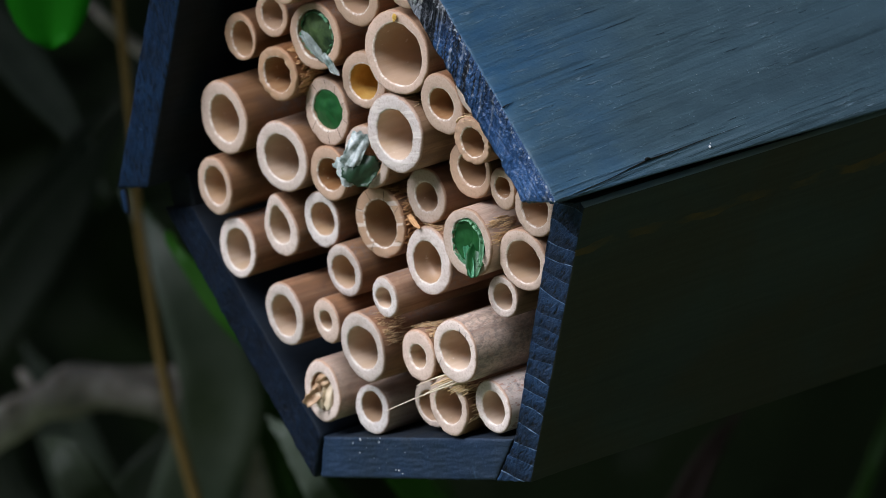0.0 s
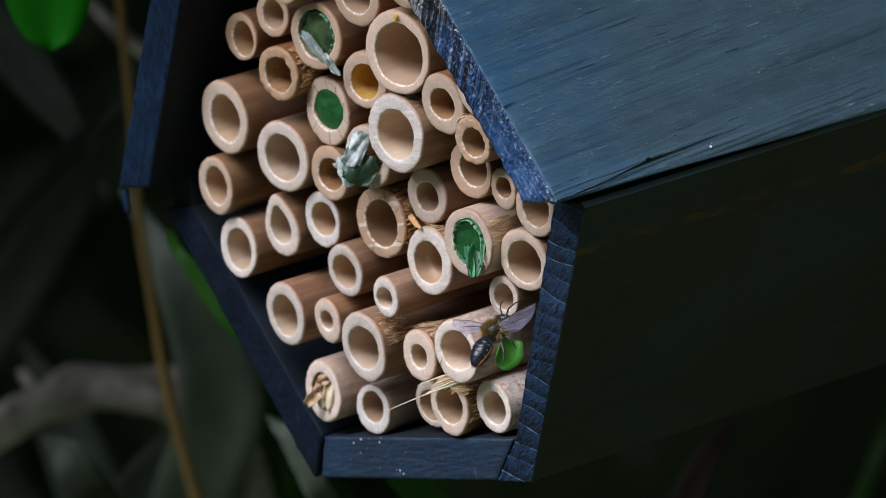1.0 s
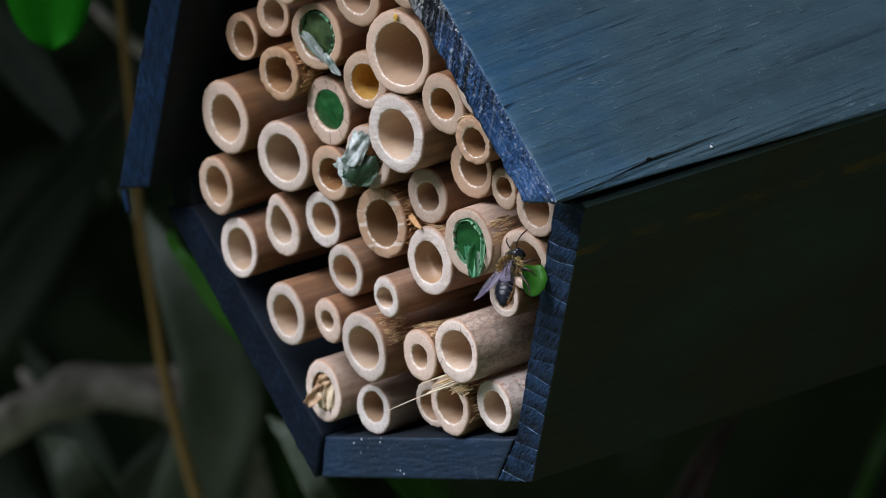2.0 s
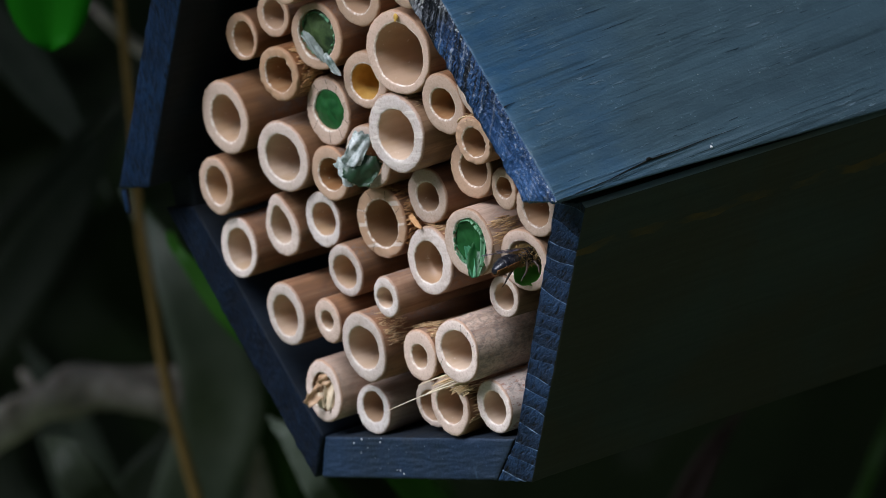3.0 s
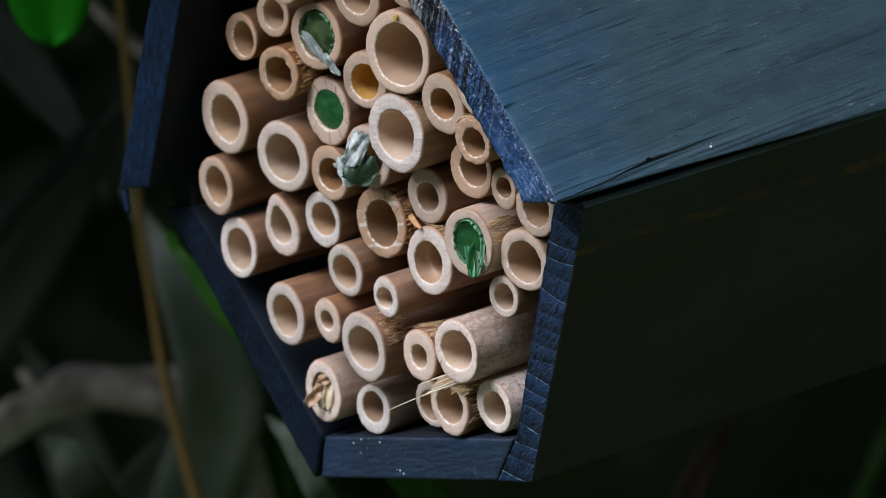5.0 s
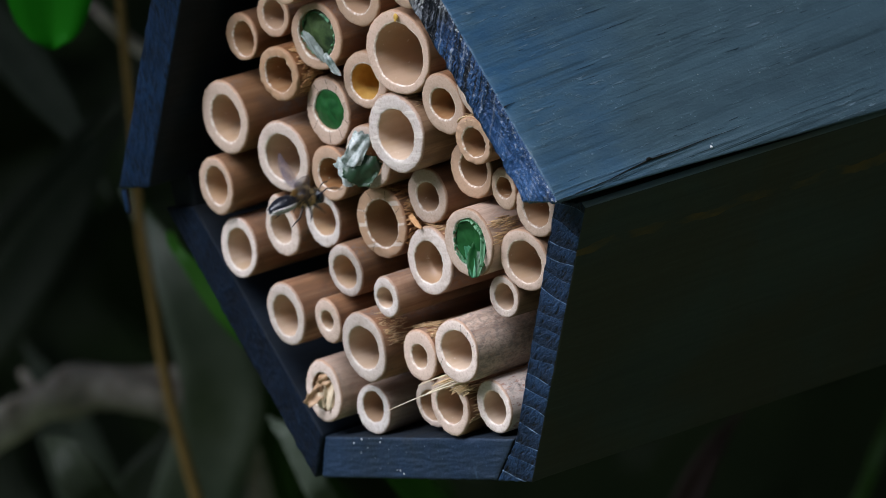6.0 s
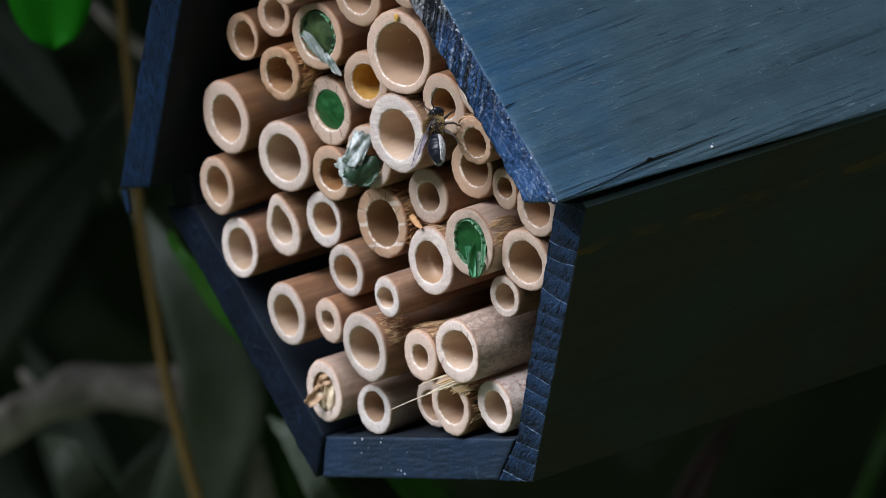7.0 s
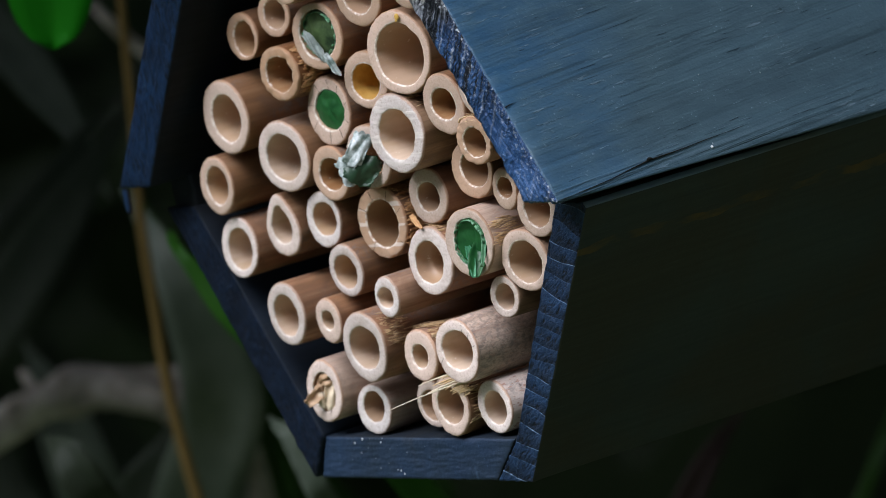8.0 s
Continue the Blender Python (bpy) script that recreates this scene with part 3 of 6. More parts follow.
def hedge():
    """A dense dark hedge behind the plants, leaning over them, and an unseen ring of it that blocks low sky light."""
    rnd = random.Random(5)
    bm = bmesh.new()
    along, away = Vector((0.627, 0.779, 0)), Vector((-0.779, 0.627, 0))
    for _ in range(12000):
        a = rnd.uniform(-3.4, 3.4)
        c = Vector((-0.42, 0.35, 0)) + along * a + away * (rnd.uniform(0.40, 1.4) + 0.14 * math.sin(a * 3) + 0.1 * math.sin(a * 7 + 1))
        c.z = -1.25 + (2.3 + 0.25 * math.sin(a * 2.3) + 0.15 * math.sin(a * 6.1)) * rnd.random() ** 0.8
        leaf_quad(bm, c, rnd, rnd.uniform(0.03, 0.06))
    # unseen ring added on the other sides to block low light from the sky
    for _ in range(16000):
        a = rnd.uniform(-2.75, 1.45)
        r = rnd.uniform(4.6, 5.5) + 0.2 * math.sin(a * 9)
        c = Vector((r * math.cos(a), r * math.sin(a), -1.25 + (3.3 + 0.3 * math.sin(a * 5)) * rnd.random() ** 0.9))
        leaf_quad(bm, c, rnd, rnd.uniform(0.08, 0.16))
    tagged(part("hedge", bm, M_HEDGE, smooth=False), "dense dark green hedge behind the plants and, unseen, around the garden", "hedge", kind="stuff")
    # an opaque dark sheet in place of the shade deep between the leaves
    bm = bmesh.new()
    rows = []
    for i in range(25):
        a = i / 12 - 1
        side = Vector((0.627, 0.779, 0)) * a * 3.6
        base = Vector((-0.42, 0.35, 0)) + side + Vector((-0.779, 0.627, 0)) * (1.45 + 0.15 * math.sin(i * 1.7))
        rows.append([base + Vector((0, 0, -1.3 + 3.0 * j / 12)) + Vector((0.1 * noise.noise((i, j, 2)), 0.1 * noise.noise((i, j, 7)), 0)) for j in range(13)])
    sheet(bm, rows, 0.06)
    tagged(part("backdrop", bm, M_HEDGE), "dark sheet that stands in for deep shade in the hedge", "hedge", kind="structure")


def smooth_line(points, n):
    """n points along a smooth line through the given ones (centripetal Catmull-Rom)."""
    q = [Vector(v) for v in points]
    q = [q[0] * 2 - q[1]] + q + [q[-1] * 2 - q[-2]]
    out = []
    for i in range(n):
        s = i / (n - 1) * (len(q) - 3)
        k = min(int(s), len(q) - 4)
        p0, p1, p2, p3 = q[k:k + 4]
        t0 = 0.0
        t1 = t0 + max((p1 - p0).length, 1e-6) ** 0.5
        t2 = t1 + max((p2 - p1).length, 1e-6) ** 0.5
        t3 = t2 + max((p3 - p2).length, 1e-6) ** 0.5
        t = t1 + (t2 - t1) * (s - k)
        a1 = p0 * ((t1 - t) / (t1 - t0)) + p1 * ((t - t0) / (t1 - t0))
        a2 = p1 * ((t2 - t) / (t2 - t1)) + p2 * ((t - t1) / (t2 - t1))
        a3 = p2 * ((t3 - t) / (t3 - t2)) + p3 * ((t - t2) / (t3 - t2))
        b1 = a1 * ((t2 - t) / (t2 - t0)) + a2 * ((t - t0) / (t2 - t0))
        b2 = a2 * ((t3 - t) / (t3 - t1)) + a3 * ((t - t1) / (t3 - t1))
        out.append(b1 * ((t2 - t) / (t2 - t1)) + b2 * ((t - t1) / (t2 - t1)))
    return out


def strap_leaf(points, width, mat, label, fold=0.22, facing=(0.77, -0.62, 0.14)):
    """A long sword-shaped leaf through points from its root to its tip, folded at its midrib."""
    n = 30
    pts = smooth_line(points, n)
    rows = []
    for i, q in enumerate(pts):
        t = i / (n - 1)
        d = (pts[min(i + 1, n - 1)] - pts[max(i - 1, 0)]).normalized()
        s = d.cross(Vector(facing)).normalized()
        nn = s.cross(d).normalized()
        w = width * 0.5 * min(1.0, 0.05 + 3.2 * (1.0 - t)) * (0.7 + 0.3 * math.sin(math.pi * min(1, t * 1.2)))
        rows.append([q + s * (w * k) + nn * (fold * w * abs(k) + 0.001 * noise.noise((t * 9, k, points[0][0] * 40))) for k in (-1, -0.55, 0, 0.55, 1)])
    bm = bmesh.new()
    sheet(bm, rows, 0.0006)
    return tagged(part("strap_leaf", bm, mat), label, "leaf", "sword-shaped leaves")


def broad_leaf():
    """A fresh round-tipped leaf that hangs beside the box, on its own stem."""
    tip, stem = Vector((-0.1218, 0.0322, 0.0210)), Vector((-0.1222, 0.0385, 0.0508))
    root = new("broad_leaf")
    root.location = stem
    side, nn = Vector((0.637, 0.749, -0.184)), Vector((0.77, -0.62, 0.14))
    rows = []
    for i in range(19):
        t = i / 18
        w = 0.0086 * math.sqrt(max(0.0, 1 - ((t - 0.5) / 0.502) ** 2)) * (0.9 + 0.1 * t)
        c = (tip - stem) * t
        rows.append([c + side * (w * k) + nn * (0.0016 * abs(k) - 0.004 * t * t) for k in (-1, -0.6, -0.2, 0, 0.2, 0.6, 1)])
    bm = bmesh.new()
    sheet(bm, rows, 0.0003)
    part("blade", bm, M_BRIGHT, root)
    bm = bmesh.new()
    rod(bm, curve_points((0, 0, 0), (-0.004, 0.006, 0.03), (-0.03, 0.03, 0.06), 8), [0.0006] * 8)
    part("leaf_stem", bm, M_STRAP, root, "thin green leaf stem")
    rod_bm = bmesh.new()
    pts = curve_points(stem + Vector((-0.03, 0.03, 0.06)), (-0.22, 0.14, 0.25), (-0.35, 0.35, 0.45), 20)
    rod(rod_bm, pts, [0.0012 + 0.0002 * i for i in range(20)])
    tagged(part("shoot", rod_bm, M_STRAP), "thin green shoot hanging from the tree", "shoot")
    return tagged(root, "bright fresh green round-tipped leaf hanging on a shoot", "leaf")


def stalk():
    bm = bmesh.new()
    pts = smooth_line([(-0.2092, 0.1163, 0.0182), (-0.2082, 0.1136, 0.0011), (-0.2074, 0.1112, -0.0139), (-0.2068, 0.1085, -0.0288), (-0.2055, 0.1071, -0.0417), (-0.2039, 0.1052, -0.0590), (-0.2019, 0.1046, -0.0722), (-0.2001, 0.1044, -0.0832), (-0.1982, 0.1028, -0.1006), (-0.19, 0.09, -0.5), (-0.19, 0.09, -1.27)], 40)
    rod(bm, pts, [0.0008 + 0.000015 * i for i in range(40)], 10)
    tagged(part("dry_stalk", bm, M_STALK), "thin dry brown upright plant stalk", "stalk")


def branch(pts, radii, label, name="branch", twig=None):
    bm = bmesh.new()
    rod(bm, pts, radii, 12)
    for v in bm.verts:
        v.co += Vector((noise.noise(v.co * 110), noise.noise(v.co * 110 + Vector((9, 0, 0))), noise.noise(v.co * 110 + Vector((0, 9, 0))))) * 0.0026
    ob = part(name, bm, M_BARK)
    if twig:
        bm = bmesh.new()
        rod(bm, smooth_line(twig, 9), [0.0024 - 0.0002 * i for i in range(9)], 9)
        part("side_twig", bm, M_BARK, ob, "broken grey side twig")
    return tagged(ob, label, "branch")


def tree():
    """An added, unseen tree: a trunk and limbs that carry the box, and a low spreading crown of single leaves that
    keeps light off the plants.
    """
    rnd = random.Random(11)
    root = new("tree")
    root.location = (0.03, 0.164, -1.27)
    base = Vector(root.location)
    bm = bmesh.new()
    line = smooth_line([(0.02, 0.18, -1.30), (0.025, 0.17, -0.9), (0.028, 0.165, -0.4), (0.03, 0.164, -0.1), (0.03, 0.164, 0.1), (0.0, 0.17, 0.45), (-0.10, 0.21, 0.85)], 40)
    rod(bm, [q - base for q in line], [0.054 + 0.05 * max(0, 1 - i / 7) ** 2 - 0.0004 * max(0, i - 28) for i in range(40)], 28)
    for v in bm.verts:
        w = v.co + base
        if abs(w.z) > 0.075:
            v.co += Vector((v.co.x, v.co.y, 0)).normalized() * 0.006 * noise.noise((math.atan2(v.co.y, v.co.x) * 4, w.z * 7, 1))
    part("trunk", bm, M_TRUNK, root, "dark rough bark")
    clumps = []
    for k in range(9):
        a = 2.2 + (k - 4) * 0.42
        end = Vector((-0.50, 0.33, 0.66)) + Vector((math.cos(k * 0.7 + 0.4) * 0.62, math.sin(k * 0.7 + 0.4) * 0.62, 0.10 * math.sin(k * 2.1)))
        start = Vector((-0.03, 0.17, 0.42 + 0.045 * k))
        bm = bmesh.new()
        pts = smooth_line([start, start.lerp(end, 0.4) + Vector((0, 0, 0.10)), end], 14)
        rod(bm, [q - base for q in pts], [0.020 - 0.0012 * i for i in range(14)], 9)
        part("limb", bm, M_TRUNK, root)
        clumps += [(pts[5], 0.22), (pts[9], 0.28), (end, 0.34)]
    # more leaf clumps, set where they block light from the plants
    clumps += [(Vector((-0.50, 0.33, 0.62)), 0.5), (Vector((-0.25, 0.10, 0.58)), 0.30), (Vector((-0.45, 0.0, 0.62)), 0.32), (Vector((-0.05, 0.32, 0.60)), 0.30), (Vector((-0.85, 0.45, 0.66)), 0.4), (Vector((-0.30, 0.55, 0.62)), 0.36), (Vector((-0.58, 0.02, 0.56)), 0.30), (Vector((-0.42, 0.14, 0.52)), 0.28), (Vector((-0.62, 0.16, 0.50)), 0.30), (Vector((-0.50, -0.14, 0.50)), 0.26), (Vector((-0.66, -0.28, 0.56)), 0.32), (Vector((-0.80, -0.05, 0.52)), 0.34), (Vector((-0.58, -0.40, 0.66)), 0.30), (Vector((-0.54, -0.05, 0.46)), 0.24)]
    bm = bmesh.new()
    ways = Vector((-0.779, 0.627, 0))
    for _ in range(26000):
        c, r = rnd.choice(clumps)
        q = c + Vector((rnd.gauss(0, 0.5) * r, rnd.gauss(0, 0.5) * r, rnd.gauss(0, 0.30) * r))
        if q.z < 0.34 or (q - Vector((-0.30, 0.12, 0))).dot(ways) < -0.36 - 0.5 * (q.z - 0.36):
            continue
        leaf_quad(bm, q - base, rnd, rnd.uniform(0.028, 0.05))
    part("crown", bm, M_HEDGE, root, "unseen crown of small dark green leaves added to shade the plants", False)
    tagged(root, "unseen dark-barked low tree, added to carry the bee hotel and shade plants", "tree")


# ---------------------------------------------------------------- the box
S = 57.0
TH = 7.4
Y_BACK = 104.0


def board(name, quad, y0, y1, faces_mat, end_mat, parent, label="", rough_end=0.12, cuts=26, seed=0, worn=None, sag=0.0):
    """A board: its outline in x and z (mm), running from y0 to y1, with softened arrises, uneven faces and a sawn front
    end. sag: how far it drops to the back. worn: a paler material that paints sky light onto the upper outer bevel.
    """
    bm = bmesh.new()
    front = [bm.verts.new((x, y0, z)) for x, z in quad]
    back = [bm.verts.new((x, y1, z)) for x, z in quad]
    bm.faces.new(front)
    bm.faces.new(back[::-1])
    for i in range(len(quad)):
        j = (i + 1) % len(quad)
        bm.faces.new((front[j], front[i], back[i], back[j]))
    bmesh.ops.recalc_face_normals(bm, faces=bm.faces)
    bmesh.ops.bevel(bm, geom=list(bm.edges), offset=0.55 if len(quad) == 4 else 0.3, segments=2, profile=0.6, affect="EDGES")
    long_edges = [e for e in bm.edges if e.calc_length() > 3]
    bmesh.ops.subdivide_edges(bm, edges=long_edges, cuts=cuts, use_grid_fill=True)
    for f in bm.faces:
        f.material_index = 1 if f.normal.y < -0.8 else 2 if worn and f.normal.x > 0.3 and f.normal.z > 0.3 else 0
    bm.normal_update()
    for v in bm.verts:
        q = v.co
        d = 0.10 * noise.noise((q.x * 0.5 + seed, q.y * 0.03, q.z * 0.5)) + 0.12 * noise.noise((q.x * 0.06, q.y * 0.05, q.z * 0.06 + seed))
        if q.y < y0 + 0.6:
            d += rough_end * noise.noise((q.x * 1.4 + seed, 0, q.z * 1.4)) + 0.5 * rough_end * noise.noise((q.x * 3.1, seed, q.z * 3.1))
        drop = Vector((0, 0, -sag * min(1.0, max(0.0, (q.y - y0) / 73.0))))
        v.co = (q + v.normal * d + drop) * MM
    return part(name, bm, (faces_mat, end_mat) + ((worn,) if worn else ()), parent, label)


def inset(a, b, toward, th):
    """The inner edge of a board of thickness th whose outer edge runs from a to b."""
    d = (Vector(b) - Vector(a)).normalized()
    nn = Vector((-d.y, d.x))
    if nn.dot(Vector(toward) - Vector(a)) < 0:
        nn = -nn
    return nn * th


def specks(parent, places, name="dropping", seed=1):
    rnd = random.Random(seed)
    bm = bmesh.new()
    for x, y, z, r in places:
        blob(bm, (x * MM, y * MM, z * MM), (r * MM * rnd.uniform(0.6, 1.3), r * MM * 0.3, r * MM * rnd.uniform(0.5, 1.1)), 10, 8, wobble=0.5)
    part(name, bm, M_CHALK, parent, "small chalky white specks")


def bee_hotel():
    hotel = new("bee_hotel")
    rx, dr, lx, bw, h = 1.0113 * S, 0.0408 * S, 0.9736 * S, 0.5035 * S, 0.8572 * S
    up = 0.866 * S
    rl, ll = 3.9, 1.1          # the left boards sit slightly higher
    prot = 7.4
    c = (0, 0)
    # roof: two sloping boards with level-cut ends and a flat top
    k = TH / 0.866
    roof_r = [(rx, 0), (rx - 0.5 * S, up), (rx - 0.5 * S - k, up), (rx - k, 0)]
    down = lambda y: -1.45 * min(1.0, (y + prot) / 73.0)
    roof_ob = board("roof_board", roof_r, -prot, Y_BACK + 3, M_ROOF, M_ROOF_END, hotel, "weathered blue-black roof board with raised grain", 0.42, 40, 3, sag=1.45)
    specks(roof_ob, [(56.7, 27.7, 1.2, 0.48), (56.6, 28.1, 1.7, 0.16), (52.0, 45.0, 9.9, 0.12), (50.5, 33.0, 12.3, 0.1), (46.0, 51.0, 20.0, 0.1)], seed=4)
    bm = bmesh.new()
    out = Vector((0.866, 0, 0.5))
    line = [(57.5, -6.6, 0.3), (57.41, -4.59, 0.41), (57.2, 0.4, 0.8), (56.95, 5.3, 1.2), (56.6, 10.0, 1.8), (56.35, 14.2, 2.25), (56.2, 21.3, 2.5), (55.97, 28.6, 2.9), (55.8, 36.0, 3.2)]
    rod(bm, [(Vector(q) + out * 0.02 + Vector((0, 0, 0.45 * down(q[1]) + 0.05 * noise.noise((q[1], 1, 1))))) * MM for q in line], [0.00002, 0.00005, 0.00007, 0.00006, 0.00008, 0.00014, 0.00008, 0.00005, 0.00001], 6)
    blob(bm, [c_ * MM for c_ in (56.4, 14.4, 2.2)], (0.00018, 0.0007, 0.00032), 12, 10, wobble=0.6)
    rod(bm, [Vector(q) * MM for q in ((48.5, -7.2, 16.0), (48.35, -6.0, 16.2), (48.3, -4.6, 16.3))], [0.00012, 0.00008, 0.00002], 6)
    part("crack", bm, M_TRUNK, roof_ob, "dark drying crack with a small knot")
    srnd = random.Random(17)
    along = Vector((-0.5, 0, 0.866))
    for nm, mat, count, lo, hi, wide in (("scratched_grain", M_SCRATCH, 70, 0.6, 4.0, 0.028), ("gouged_grain", M_GOUGE, 60, 0.8, 9.0, 0.035)):
        bm = bmesh.new()
        for _ in range(count):
            bunch = srnd.random()
            y_ = srnd.uniform(-5, 70)
            s_ = srnd.uniform(1.5, 55) if bunch > 0.35 else srnd.choice((2.6, 4.2, 5.5, 14.0, 22.0, 31.0)) + srnd.gauss(0, 0.8)
            s_ = max(1.2, s_)
            ln = lo + (hi - lo) * srnd.random() ** 2.2
            q = Vector((rx, y_, down(y_))) + along * s_ + out * 0.03
            drift = srnd.gauss(0.045, 0.015)
            w_ = wide * srnd.uniform(0.5, 1.25)
            pts_ = [q + Vector((0, ln * k / 4, 0)) + along * (drift * ln * k / 4 + 0.05 * noise.noise((y_ + k * ln * 0.3, s_, 1))) for k in range(5)]
            rod(bm, [p_ * MM for p_ in pts_], [0.2 * w_ * MM, w_ * MM, 0.7 * w_ * MM, w_ * MM, 0.15 * w_ * MM], 5)
        tagged(part(nm, bm, mat, roof_ob), "fine marks worn along the grain", kind="stuff")
    roof_l = [(-rx, rl), (-rx + k, rl), (-rx + k + 0.5 * S - rl * 0.58, up), (-rx + 0.5 * S - rl * 0.58, up)]
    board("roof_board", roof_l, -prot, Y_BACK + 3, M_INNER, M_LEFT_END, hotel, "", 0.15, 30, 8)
    xl, xr = -rx + 0.5 * S - rl * 0.58 - 1.5, rx - 0.5 * S + 1.5
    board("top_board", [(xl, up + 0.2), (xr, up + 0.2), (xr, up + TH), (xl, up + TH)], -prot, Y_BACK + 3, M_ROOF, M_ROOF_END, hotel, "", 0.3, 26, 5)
    # trough: two sloping sides and a floor
    a, b = (lx, -dr), (bw, -h)
    t = inset(a, b, c, TH)
    d = (Vector(b) - Vector(a)).normalized()
    z0, zt = -h, -h + TH
    slope = (a[0] - b[0]) / (a[1] - b[1])
    inner = lambda z: b[0] + t.x + (z - b[1] - t.y) * slope
    board("side_board", [(a[0] - 0.15, a[1] - 0.25), (a[0] - 0.8, a[1] + 0.7), (inner(-dr) + 0.9, -dr + 0.75), (inner(zt) + 2.2, zt), (inner(z0) - 0.4, z0), b], 0, Y_BACK, M_SIDE, M_SIDE_END, hotel, "near-black side board with a sawn blue front edge", 0.2, 36, 1, M_LIT_EDGE)
    a2, b2 = (-lx, -dr + ll), (-bw, -h)
    t2 = inset(a2, b2, c, TH)
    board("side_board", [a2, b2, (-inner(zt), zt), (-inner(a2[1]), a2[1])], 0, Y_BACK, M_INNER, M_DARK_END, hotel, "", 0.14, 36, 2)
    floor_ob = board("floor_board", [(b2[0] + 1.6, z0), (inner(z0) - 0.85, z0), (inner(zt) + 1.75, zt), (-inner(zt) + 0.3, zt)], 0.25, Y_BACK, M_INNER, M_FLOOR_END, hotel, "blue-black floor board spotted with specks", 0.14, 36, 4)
    specks(floor_ob, [(-14.1, 0.1, -41.9, 0.24), (-15.0, 0.2, -44.3, 0.16), (-9.4, 0.2, -42.4, 0.19), (-16.4, 0.2, -42.6, 0.14), (-6.2, 0.2, -47.2, 0.17), (-6.9, 0.2, -44.8, 0.11), (-11.5, 0.2, -45.2, 0.08), (-4.6, 0.2, -47.9, 0.19), (-5.4, 0.2, -47.3, 0.19), (-7.4, 0.2, -43.6, 0.10), (-10.6, 0.2, -46.9, 0.07), (-13.0, 0.2, -43.4, 0.07), (-2.9, 0.2, -44.1, 0.09), (2.1, 0.2, -43.0, 0.07), (-8.3, 0.2, -46.0, 0.06), (-17.9, 0.2, -45.5, 0.07), (6.4, 0.2, -45.2, 0.06), (-12.2, 0.2, -41.8, 0.09), (-8.9, 0.2, -41.7, 0.11), (-5.0, 0.2, -43.0, 0.06)])
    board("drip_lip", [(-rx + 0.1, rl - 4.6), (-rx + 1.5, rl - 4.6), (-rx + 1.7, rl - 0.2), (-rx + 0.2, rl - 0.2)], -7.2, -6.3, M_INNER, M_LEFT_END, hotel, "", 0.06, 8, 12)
    # filler strip added to keep the gap under the left roof dark
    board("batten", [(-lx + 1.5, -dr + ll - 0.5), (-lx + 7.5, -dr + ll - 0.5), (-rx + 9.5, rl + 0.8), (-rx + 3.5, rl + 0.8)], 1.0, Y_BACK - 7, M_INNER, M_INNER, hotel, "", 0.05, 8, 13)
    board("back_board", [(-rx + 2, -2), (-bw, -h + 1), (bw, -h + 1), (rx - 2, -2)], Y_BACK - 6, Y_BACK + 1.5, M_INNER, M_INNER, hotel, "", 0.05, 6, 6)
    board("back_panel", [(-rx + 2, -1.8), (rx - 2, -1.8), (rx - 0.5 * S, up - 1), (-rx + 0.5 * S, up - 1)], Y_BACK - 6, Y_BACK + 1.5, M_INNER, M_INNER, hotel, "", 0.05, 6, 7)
    return tagged(hotel, "dark blue-black painted wooden hexagonal bee hotel full of bamboo", "bee hotel")


# ---------------------------------------------------------------- bamboo
TUBES = []


